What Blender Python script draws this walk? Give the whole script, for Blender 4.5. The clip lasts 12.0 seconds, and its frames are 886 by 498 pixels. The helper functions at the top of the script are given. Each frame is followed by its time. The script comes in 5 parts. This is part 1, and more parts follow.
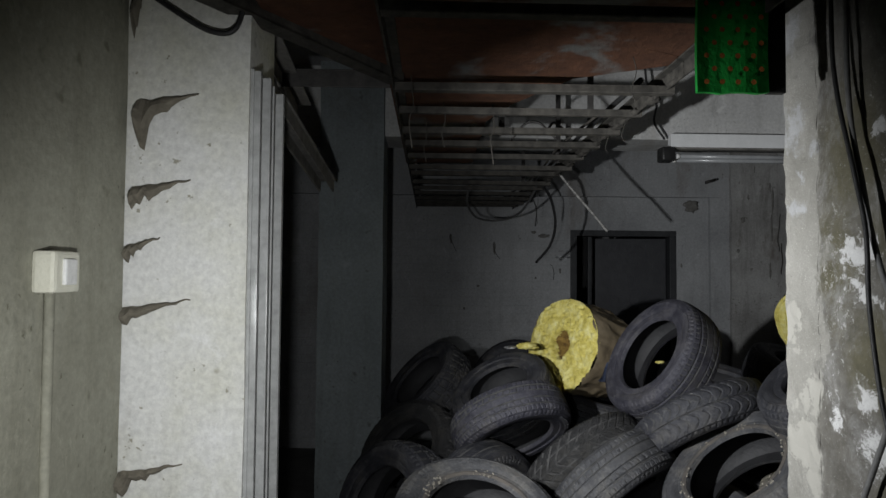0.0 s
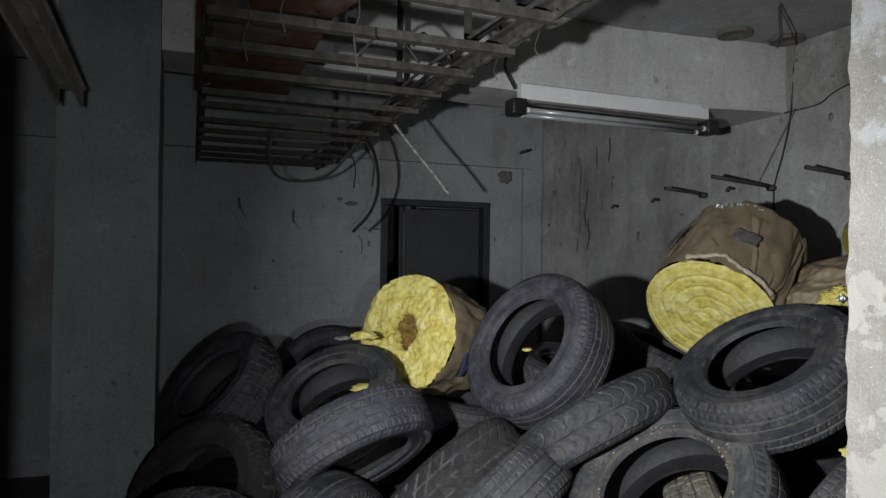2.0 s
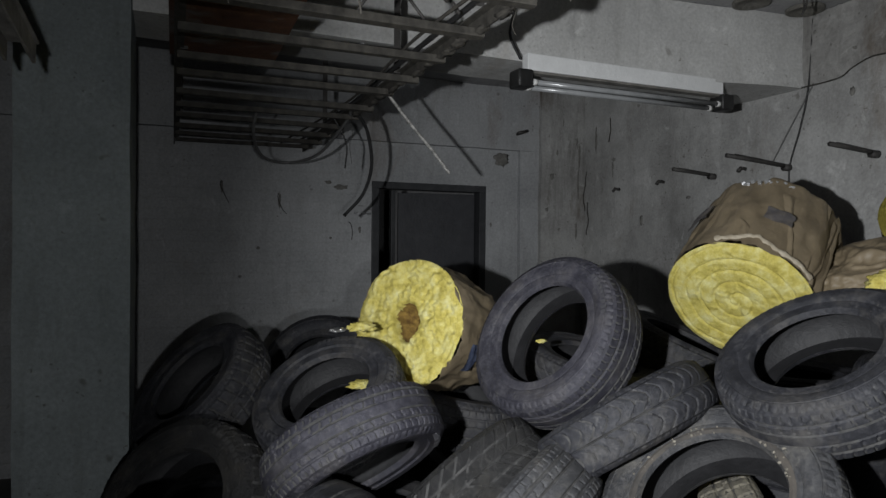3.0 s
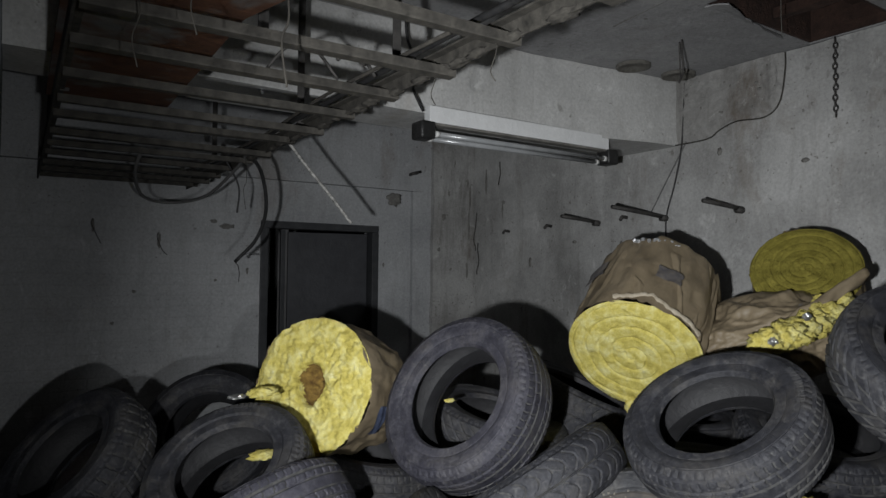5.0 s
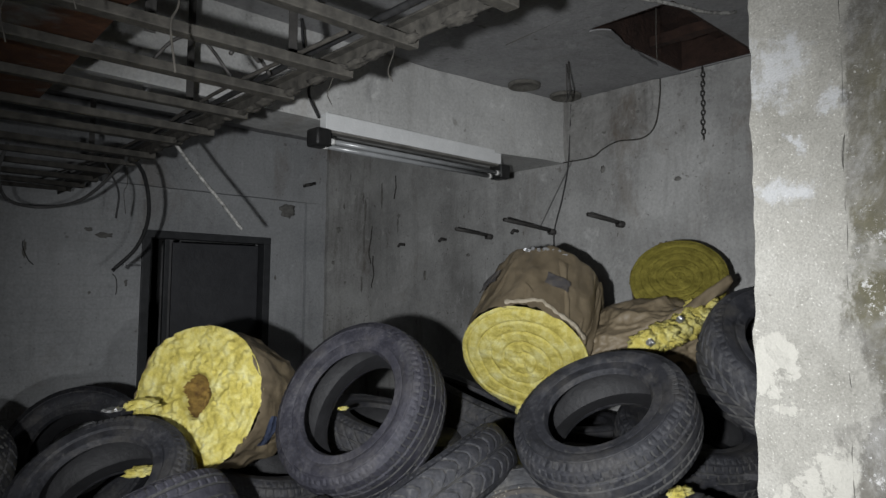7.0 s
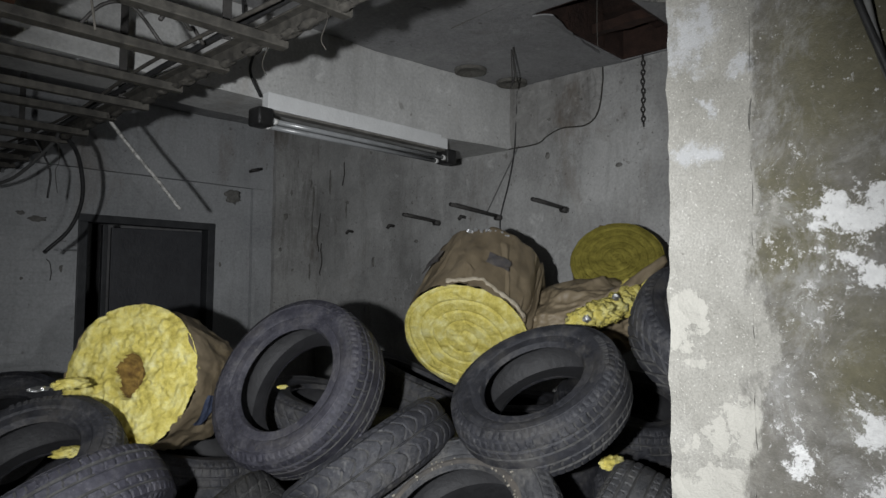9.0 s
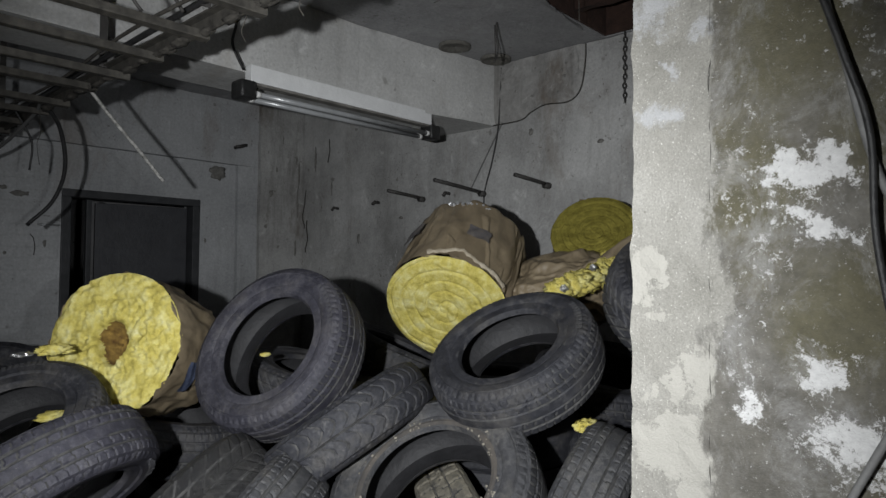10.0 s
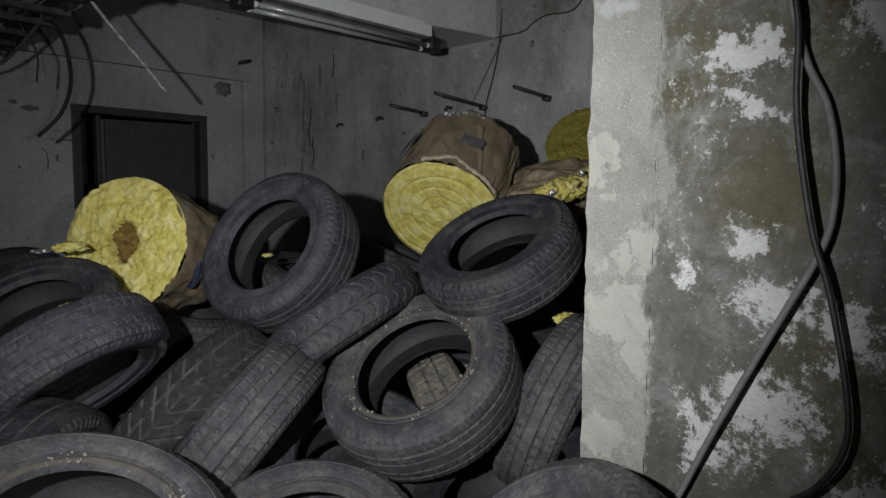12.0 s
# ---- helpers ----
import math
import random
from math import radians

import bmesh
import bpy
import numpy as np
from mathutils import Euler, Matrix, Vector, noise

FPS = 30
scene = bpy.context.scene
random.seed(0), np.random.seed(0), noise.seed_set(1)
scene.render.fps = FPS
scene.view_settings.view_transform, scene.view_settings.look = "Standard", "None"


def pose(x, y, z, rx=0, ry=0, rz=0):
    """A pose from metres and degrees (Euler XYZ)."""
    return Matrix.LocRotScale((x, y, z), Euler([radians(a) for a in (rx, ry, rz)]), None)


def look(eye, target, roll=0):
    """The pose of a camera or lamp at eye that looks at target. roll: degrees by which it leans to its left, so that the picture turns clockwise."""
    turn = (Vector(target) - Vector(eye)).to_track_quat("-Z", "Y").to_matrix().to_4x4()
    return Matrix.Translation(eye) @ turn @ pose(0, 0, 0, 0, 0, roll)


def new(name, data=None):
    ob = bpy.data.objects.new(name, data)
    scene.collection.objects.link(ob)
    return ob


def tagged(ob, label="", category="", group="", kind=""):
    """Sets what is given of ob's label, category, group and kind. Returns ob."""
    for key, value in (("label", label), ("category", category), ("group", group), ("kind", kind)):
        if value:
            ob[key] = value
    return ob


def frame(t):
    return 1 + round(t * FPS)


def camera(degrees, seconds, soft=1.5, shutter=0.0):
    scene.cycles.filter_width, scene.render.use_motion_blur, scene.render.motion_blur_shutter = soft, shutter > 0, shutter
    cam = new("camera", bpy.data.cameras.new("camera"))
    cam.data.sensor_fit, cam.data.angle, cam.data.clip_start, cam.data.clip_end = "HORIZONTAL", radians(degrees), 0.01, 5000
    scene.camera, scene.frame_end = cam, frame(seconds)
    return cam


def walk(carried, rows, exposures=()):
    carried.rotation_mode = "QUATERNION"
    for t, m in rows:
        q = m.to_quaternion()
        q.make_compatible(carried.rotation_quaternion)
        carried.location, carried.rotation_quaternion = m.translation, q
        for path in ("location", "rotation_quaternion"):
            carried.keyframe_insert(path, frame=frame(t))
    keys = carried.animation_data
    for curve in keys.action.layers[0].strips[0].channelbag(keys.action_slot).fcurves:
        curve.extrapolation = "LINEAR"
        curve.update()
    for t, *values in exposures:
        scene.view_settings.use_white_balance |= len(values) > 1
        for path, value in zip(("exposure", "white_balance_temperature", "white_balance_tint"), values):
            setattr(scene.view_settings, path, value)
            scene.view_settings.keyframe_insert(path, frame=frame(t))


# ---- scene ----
cam = camera(68.6, 12.0)
PATH = [
    (0, (0.425, 0.48, 1.629), (0.465, 2.478, 1.703), 0.5),
    (0.5, (0.437, 0.735, 1.611), (0.735, 2.712, 1.672), 0.6),
    (1, (0.378, 0.933, 1.585), (0.8, 2.888, 1.632), 0.8),
    (1.5, (0.271, 1.159, 1.605), (0.887, 3.062, 1.637), 0.9),
    (2, (0.276, 1.34, 1.585), (1.0, 3.204, 1.6), 0.8),
    (2.5, (0.301, 1.509, 1.581), (1.071, 3.354, 1.578), 0.5),
    (2.7, (0.303, 1.55, 1.56), (1.069, 3.397, 1.547), 0.5),
    (4.3, (0.226, 1.715, 1.619), (1.085, 3.521, 1.591), 0.5),
    (4.5, (0.229, 1.701, 1.658), (1.149, 3.477, 1.654), 0.5),
    (5, (0.219, 1.683, 1.68), (1.31, 3.358, 1.745), 0.6),
    (5.5, (0.213, 1.677, 1.667), (1.409, 3.277, 1.756), 0.7),
    (6, (0.212, 1.678, 1.649), (1.478, 3.222, 1.757), 0.6),
    (6.5, (0.213, 1.677, 1.641), (1.524, 3.181, 1.769), 0.7),
    (7, (0.216, 1.682, 1.63), (1.56, 3.158, 1.757), 0.6),
    (9, (0.249, 1.641, 1.571), (1.693, 3.02, 1.681), 0.5),
    (9.5, (0.251, 1.621, 1.552), (1.708, 2.988, 1.644), 0.6),
    (10, (0.243, 1.592, 1.525), (1.713, 2.947, 1.581), 0.6),
    (10.5, (0.239, 1.571, 1.508), (1.71, 2.927, 1.511), 0.6),
    (11, (0.25, 1.536, 1.498), (1.718, 2.893, 1.44), 0.6),
    (11.5, (0.237, 1.494, 1.485), (1.693, 2.86, 1.37), 0.6),
    (12, (0.221, 1.455, 1.448), (1.658, 2.834, 1.274), 0.6),
]
# the clip brightens a little once the torch is off the white wall, and darkens as the torch dips
EXPOSURES = [(0.0, -0.6), (0.5, -0.3), (1.0, -0.3), (2.5, -0.25), (4.5, -0.15), (5.5, -0.12), (7.0, -0.15), (9.5, -0.25), (10.5, -0.3), (11.0, -0.72), (12.0, -0.8)]
walk(cam, [(t, look(eye, target, roll)) for t, eye, target, roll in PATH], EXPOSURES)

# ---- light: the carried torch, fixed at its usual place beside the walker; an added second lamp at the doorway where the walk begins ----
world = bpy.data.worlds.new("night")
world.use_nodes = True
scene.world = world
world.node_tree.nodes["Background"].inputs["Color"].default_value = (0.35, 0.4, 0.5, 1)
world.node_tree.nodes["Background"].inputs["Strength"].default_value = 0.004


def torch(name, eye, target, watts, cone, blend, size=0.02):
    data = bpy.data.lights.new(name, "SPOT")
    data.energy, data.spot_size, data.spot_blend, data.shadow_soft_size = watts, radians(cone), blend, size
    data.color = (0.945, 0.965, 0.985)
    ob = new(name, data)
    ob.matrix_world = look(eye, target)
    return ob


torch("torch_stand_in", (-0.03, 1.75, 1.58), (2.74, 3.95, 1.18), 365, 94, 1.0)
# Added lamp, always on: brightens the left wall end for the walk's start.
torch("torch_stand_in", (0.29, 0.88, 1.5), (0.0, 2.06, 1.3), 72, 98, 1.0)


# ---- materials ----
def mat(name, build, rough=0.8, metal=0.0, bump=0.0, spec=0.4):
    """build(nodes, link, coord) returns (colour socket, height socket or None, roughness socket or None)."""
    m = bpy.data.materials.new(name)
    m.use_nodes = True
    nt = m.node_tree
    bsdf = nt.nodes["Principled BSDF"]
    bsdf.inputs["Roughness"].default_value, bsdf.inputs["Metallic"].default_value = rough, metal
    bsdf.inputs["Specular IOR Level"].default_value = spec
    link = nt.links.new
    coord = nt.nodes.new("ShaderNodeTexCoord").outputs["Object"]
    colour, height, rg = build(nt, link, coord)
    link(colour, bsdf.inputs["Base Color"])
    if rg is not None:
        link(rg, bsdf.inputs["Roughness"])
    if height is not None:
        b = nt.nodes.new("ShaderNodeBump")
        b.inputs["Strength"].default_value, b.inputs["Distance"].default_value = bump, 0.02
        link(height, b.inputs["Height"])
        link(b.outputs["Normal"], bsdf.inputs["Normal"])
    return m


def noise_tex(nt, link, coord, scale, detail=6.0, rough=0.6, stretch=None, distort=0.0):
    n = nt.nodes.new("ShaderNodeTexNoise")
    n.inputs["Scale"].default_value, n.inputs["Detail"].default_value = scale, detail
    n.inputs["Roughness"].default_value, n.inputs["Distortion"].default_value = rough, distort
    if stretch:
        mp = nt.nodes.new("ShaderNodeMapping")
        mp.inputs["Scale"].default_value = stretch
        link(coord, mp.inputs["Vector"])
        coord = mp.outputs["Vector"]
    link(coord, n.inputs["Vector"])
    return n.outputs["Fac"]


def ramp(nt, link, fac, stops):
    r = nt.nodes.new("ShaderNodeValToRGB")
    els = r.color_ramp.elements
    while len(els) < len(stops):
        els.new(0.5)
    for e, (p, c) in zip(els, stops):
        e.position = p
        e.color = (*c, 1) if len(c) == 3 else (c[0], c[0], c[0], 1)
    link(fac, r.inputs["Fac"])
    return r.outputs["Color"]


def mix(nt, link, fac, a, b, mode="MIX"):
    m = nt.nodes.new("ShaderNodeMix")
    m.data_type, m.blend_type = "RGBA", mode
    for sock, v in ((m.inputs[0], fac), (m.inputs[6], a), (m.inputs[7], b)):
        if hasattr(v, "links"):
            link(v, sock)
        elif isinstance(v, (int, float)):
            sock.default_value = v
        else:
            sock.default_value = (*v, 1)
    return m.outputs[2]


def add(nt, link, a, b, op="ADD"):
    m = nt.nodes.new("ShaderNodeMath")
    m.operation = op
    for sock, v in zip(m.inputs, (a, b)):
        if hasattr(v, "links"):
            link(v, sock)
        else:
            sock.default_value = v
    return m.outputs[0]


def plaster(light, dark, stain, streaks=0.5, grain=60.0):
    """Old limewashed plaster: broad blotches, vertical water streaks, fine grit."""
    def build(nt, link, co):
        blot = noise_tex(nt, link, co, 1.6, 8, 0.65)
        base = ramp(nt, link, blot, [(0.3, dark), (0.62, light)])
        drip = noise_tex(nt, link, co, 3.0, 6, 0.7, (3.0, 3.0, 0.35), 0.4)
        base = mix(nt, link, ramp(nt, link, drip, [(0.52, (0.0,)), (0.78, (streaks,))]), base, stain)
        fine = noise_tex(nt, link, co, grain, 4, 0.7)
        base = mix(nt, link, 0.42, base, ramp(nt, link, fine, [(0.3, (0.35,)), (0.7, (1.0,))]), "MULTIPLY")
        rust = noise_tex(nt, link, co, 1.9, 9, 0.7, (1.3, 1.3, 0.6), 0.5)
        base = mix(nt, link, ramp(nt, link, rust, [(0.56, (0.0,)), (0.72, (streaks * 1.4,))]), base, tuple(c * k for c, k in zip(stain, (1.15, 0.95, 0.75))))
        spots = noise_tex(nt, link, co, 14.0, 2, 0.5)
        base = mix(nt, link, ramp(nt, link, spots, [(0.70, (0.0,)), (0.76, (0.6,))]), base, stain)
        worn = noise_tex(nt, link, co, 6.5, 11, 0.8, (1, 1, 0.7), 0.4)
        base = mix(nt, link, ramp(nt, link, worn, [(0.57, (0.0,)), (0.64, (0.45,))]), base, tuple(min(0.86, c * 1.22) for c in light))
        flecks = add(nt, link, noise_tex(nt, link, co, 42.0, 3, 0.6), add(nt, link, noise_tex(nt, link, co, 2.6, 3, 0.6), 0.35, "MULTIPLY"))
        base = mix(nt, link, ramp(nt, link, flecks, [(0.865, (0.0,)), (0.895, (0.7,))]), base, stain)
        rel = add(nt, link, add(nt, link, fine, 0.35, "MULTIPLY"), add(nt, link, noise_tex(nt, link, co, 7.0, 6, 0.6), blot))
        return base, rel, None
    return build


M = {}
M["back_wall"] = mat("limewashed_plaster", plaster((0.50, 0.51, 0.52), (0.36, 0.37, 0.38), (0.16, 0.15, 0.14), 0.35), 0.9, 0, 0.35)
def painted_brick(nt, link, co):
    """Limewashed brickwork: courses that only just show through the coats of paint."""
    base, rel, _ = plaster((0.54, 0.55, 0.56), (0.40, 0.41, 0.42), (0.17, 0.16, 0.15), 0.3)(nt, link, co)
    mp = nt.nodes.new("ShaderNodeMapping")
    mp.inputs["Rotation"].default_value = (radians(90), 0, 0)
    link(co, mp.inputs["Vector"])
    wob = nt.nodes.new("ShaderNodeVectorMath")
    link(mp.outputs["Vector"], wob.inputs[0])
    soft = nt.nodes.new("ShaderNodeVectorMath")
    soft.operation = "SCALE"
    soft.inputs["Scale"].default_value = 0.03
    nn = nt.nodes.new("ShaderNodeTexNoise")
    nn.inputs["Scale"].default_value = 4.0
    link(co, nn.inputs["Vector"])
    link(nn.outputs["Color"], soft.inputs[0])
    link(soft.outputs["Vector"], wob.inputs[1])
    br = nt.nodes.new("ShaderNodeTexBrick")
    br.inputs["Scale"].default_value = 1.0
    br.inputs["Brick Width"].default_value, br.inputs["Row Height"].default_value, br.inputs["Mortar Size"].default_value, br.inputs["Mortar Smooth"].default_value = 0.25, 0.077, 0.009, 0.8
    link(wob.outputs["Vector"], br.inputs["Vector"])
    joint = add(nt, link, br.outputs["Fac"], noise_tex(nt, link, co, 3.0, 4, 0.6), "MULTIPLY")
    base = mix(nt, link, add(nt, link, joint, 0.16, "MULTIPLY"), base, (0.26, 0.26, 0.255))
    return base, add(nt, link, rel, add(nt, link, joint, 0.55, "MULTIPLY"), "SUBTRACT"), None


M["brick_wall"] = mat("limewashed_brickwork", painted_brick, 0.9, 0, 0.35)
M["right_wall"] = mat("grey_plaster", plaster((0.55, 0.55, 0.54), (0.27, 0.268, 0.26), (0.13, 0.12, 0.105), 0.42), 0.9, 0, 0.4)
M["column"] = mat("stained_column_plaster", plaster((0.50, 0.50, 0.49), (0.25, 0.245, 0.235), (0.085, 0.075, 0.062), 0.75), 0.9, 0, 0.45)
M["crust"] = mat("crusty_plaster", plaster((0.46, 0.455, 0.44), (0.20, 0.195, 0.185), (0.10, 0.09, 0.08), 0.6, 30.0), 0.92, 0, 0.9)
M["ceiling"] = mat("sooty_concrete", plaster((0.40, 0.40, 0.405), (0.27, 0.27, 0.275), (0.10, 0.095, 0.09), 0.3), 0.92, 0, 0.35)
M["beam"] = mat("white_beam_paint", plaster((0.66, 0.66, 0.645), (0.48, 0.48, 0.47), (0.24, 0.23, 0.21), 0.3), 0.85, 0, 0.3)
M["pillar"] = mat("grey_pillar_paint", plaster((0.25, 0.28, 0.285), (0.17, 0.195, 0.20), (0.07, 0.07, 0.06), 0.35), 0.8, 0, 0.3)
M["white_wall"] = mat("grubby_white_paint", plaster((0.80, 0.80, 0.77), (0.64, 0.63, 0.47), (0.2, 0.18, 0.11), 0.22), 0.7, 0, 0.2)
# The corridor wall's dimness is put into this darker, stained paint.
M["dim_wall"] = mat("dimmed_stained_paint", plaster((0.33, 0.325, 0.26), (0.21, 0.205, 0.155), (0.10, 0.095, 0.06), 0.4), 0.75, 0, 0.25)
M["floor"] = mat("dirty_concrete", plaster((0.16, 0.155, 0.15), (0.08, 0.08, 0.08), (0.04, 0.04, 0.04), 0.3), 0.95, 0, 0.5)


def warped(nt, link, co, scale, amount):
    """Coordinates pushed about by noise, so that patches lose their regular outline."""
    n = nt.nodes.new("ShaderNodeTexNoise")
    n.inputs["Scale"].default_value, n.inputs["Detail"].default_value, n.inputs["Roughness"].default_value = scale, 6, 0.65
    link(co, n.inputs["Vector"])
    mid = nt.nodes.new("ShaderNodeVectorMath")
    mid.operation = "MULTIPLY_ADD"
    mid.inputs[1].default_value = (amount, amount, amount)
    link(n.outputs["Color"], mid.inputs[0])
    off = nt.nodes.new("ShaderNodeVectorMath")
    off.inputs[1].default_value = (-amount / 2, -amount / 2, -amount / 2)
    link(co, off.inputs[0])
    link(off.outputs["Vector"], mid.inputs[2])
    return mid.outputs["Vector"]


def blotches(nt, link, co, places, rough_scale, amount, soft=0.06, thresh=0.35):
    """Ragged patches on a wall that faces along x: each place is y, z, half width, half height."""
    total = None
    plain, co = co, warped(nt, link, co, 11.0, 0.17)
    for y, z, ry, rz in places:
        mp = nt.nodes.new("ShaderNodeMapping")
        mp.inputs["Location"].default_value = (0, -y / ry, -z / rz)
        mp.inputs["Scale"].default_value = (0, 1 / ry, 1 / rz)
        link(co, mp.inputs["Vector"])
        g = nt.nodes.new("ShaderNodeTexGradient")
        g.gradient_type = "SPHERICAL"
        link(mp.outputs["Vector"], g.inputs["Vector"])
        total = g.outputs["Fac"] if total is None else add(nt, link, total, g.outputs["Fac"], "MAXIMUM")
    n = add(nt, link, add(nt, link, noise_tex(nt, link, plain, rough_scale, 12, 0.85), 0.5, "SUBTRACT"), amount, "MULTIPLY")
    return ramp(nt, link, add(nt, link, total, n), [(thresh, (0.0,)), (thresh + soft, (1.0,))])


def wall_end(nt, link, co):
    """Gritty raw concrete along the broken edge with skim and limewash remnants; damp mossy render further in, with flaking white."""
    fine = noise_tex(nt, link, co, 90.0, 3, 0.7)
    speck = noise_tex(nt, link, co, 280.0, 2, 0.7)
    pits = noise_tex(nt, link, co, 75.0, 2, 0.6)
    big = noise_tex(nt, link, co, 3.2, 10, 0.72, (1, 1, 0.75), 0.3)
    damp = ramp(nt, link, big, [(0.30, (0.062, 0.058, 0.048)), (0.45, (0.105, 0.099, 0.085)), (0.58, (0.165, 0.159, 0.145)), (0.74, (0.24, 0.238, 0.23))])
    moss = blotches(nt, link, co, ((1.93, 1.66, 0.12, 0.24), (1.87, 1.92, 0.2, 0.25), (1.80, 1.46, 0.16, 0.2), (1.70, 1.10, 0.22, 0.26), (1.72, 1.75, 0.16, 0.2)), 7.0, 0.9, 0.5, 0.2)
    damp = mix(nt, link, add(nt, link, moss, 0.72, "MULTIPLY"), damp, (0.082, 0.074, 0.036))
    damp = mix(nt, link, 0.5, damp, ramp(nt, link, noise_tex(nt, link, co, 24.0, 9, 0.75), [(0.32, (0.4,)), (0.62, (1.0,))]), "MULTIPLY")
    smear = noise_tex(nt, link, co, 9.0, 12, 0.82, (1, 1, 0.8), 0.5)
    damp = mix(nt, link, ramp(nt, link, smear, [(0.50, (0.0,)), (0.66, (0.7,))]), damp, (0.235, 0.233, 0.228))
    dots = noise_tex(nt, link, co, 130.0, 3, 0.7)
    damp = mix(nt, link, ramp(nt, link, dots, [(0.66, (0.0,)), (0.70, (0.6,))]), damp, (0.42, 0.415, 0.40))
    flakes = ((1.933, 1.290, 0.035, 0.040), (1.885, 1.675, 0.085, 0.085), (1.820, 1.690, 0.055, 0.050), (1.835, 1.375, 0.075, 0.055), (1.800, 1.265, 0.13, 0.075), (1.80, 1.10, 0.15, 0.13),
              (1.900, 1.02, 0.08, 0.10), (1.680, 1.23, 0.09, 0.09), (1.60, 0.95, 0.16, 0.16), (1.80, 0.80, 0.2, 0.12), (1.60, 1.45, 0.10, 0.06), (1.835, 1.60, 0.07, 0.035), (1.78, 1.93, 0.06, 0.05), (1.66, 1.70, 0.08, 0.08), (1.40, 1.3, 0.3, 0.4), (1.2, 1.8, 0.3, 0.3))
    white = blotches(nt, link, co, flakes, 30.0, 3.4, 0.12, 0.46)
    white = add(nt, link, white, ramp(nt, link, noise_tex(nt, link, co, 19.0, 10, 0.85, None, 0.2), [(0.640, (0.0,)), (0.672, (0.8,))]), "MAXIMUM")
    flecks = add(nt, link, noise_tex(nt, link, co, 55.0, 10, 0.85), add(nt, link, noise_tex(nt, link, co, 4.5, 5, 0.6), 0.55, "MULTIPLY"))
    white = add(nt, link, white, ramp(nt, link, flecks, [(0.885, (0.0,)), (0.915, (0.8,))]), "MAXIMUM")
    inner = mix(nt, link, white, damp, (0.46, 0.46, 0.455))
    inner = mix(nt, link, 0.35, inner, ramp(nt, link, fine, [(0.3, (0.4,)), (0.7, (1.0,))]), "MULTIPLY")
    grit = ramp(nt, link, noise_tex(nt, link, co, 4.1, 9, 0.66), [(0.3, (0.155, 0.150, 0.132)), (0.5, (0.215, 0.209, 0.188)), (0.7, (0.27, 0.264, 0.242))])
    grit = mix(nt, link, 0.5, grit, ramp(nt, link, speck, [(0.32, (0.5,)), (0.6, (1.0,))]), "MULTIPLY")
    grit = mix(nt, link, ramp(nt, link, speck, [(0.665, (0.0,)), (0.72, (0.7,))]), grit, (0.55, 0.54, 0.51))
    grit = mix(nt, link, ramp(nt, link, pits, [(0.24, (0.75,)), (0.30, (0.0,))]), grit, (0.08, 0.076, 0.065))
    lime = blotches(nt, link, co, ((2.10, 2.00, 0.085, 0.10), (2.10, 1.80, 0.075, 0.06), (2.02, 1.93, 0.04, 0.03), (2.12, 2.25, 0.1, 0.12), (2.07, 1.88, 0.045, 0.018)), 26.0, 3.0, 0.4, 0.40)
    grit = mix(nt, link, add(nt, link, lime, 0.65, "MULTIPLY"), grit, (0.31, 0.318, 0.33))
    skims = ((2.115, 1.510, 0.050, 0.050), (2.085, 1.445, 0.045, 0.018), (2.054, 1.320, 0.030, 0.045), (2.013, 1.330, 0.028, 0.075), (2.065, 1.215, 0.105, 0.075), (2.00, 1.20, 0.075, 0.030), (2.03, 1.12, 0.04, 0.06), (2.10, 0.98, 0.08, 0.06), (2.098, 1.30, 0.02, 0.02))
    skim = mix(nt, link, 0.2, (0.27, 0.263, 0.236), ramp(nt, link, speck, [(0.3, (0.5,)), (0.7, (1.0,))]), "MULTIPLY")
    bare = blotches(nt, link, co, skims, 16.0, 1.5, 0.05, 0.30)
    edge = mix(nt, link, bare, grit, skim)
    sep = nt.nodes.new("ShaderNodeSeparateXYZ")
    link(co, sep.inputs[0])
    ragged = add(nt, link, add(nt, link, noise_tex(nt, link, co, 6.0, 10, 0.70, (1, 1, 0.6)), 0.5, "SUBTRACT"), 0.26, "MULTIPLY")
    where = add(nt, link, add(nt, link, sep.outputs["Y"], ragged), 1.5, "SUBTRACT")
    fac = ramp(nt, link, where, [(0.488, (0.0,)), (0.502, (1.0,))])
    rel = add(nt, link, add(nt, link, white, 0.35, "MULTIPLY"), add(nt, link, add(nt, link, fac, add(nt, link, bare, 0.4, "MULTIPLY")), add(nt, link, speck, 0.6, "MULTIPLY")))
    return mix(nt, link, fac, inner, edge), rel, None


M["wall_end"] = mat("broken_wall_end", wall_end, 0.82, 0, 0.35)


def rubber(name, shades, scuffed, muddied, mud_colour, bump=0.3):
    M[name] = mat(name, lambda nt, link, co: rubber_build(nt, link, co, shades, scuffed, muddied, mud_colour), 0.7, 0, bump, 0.4)


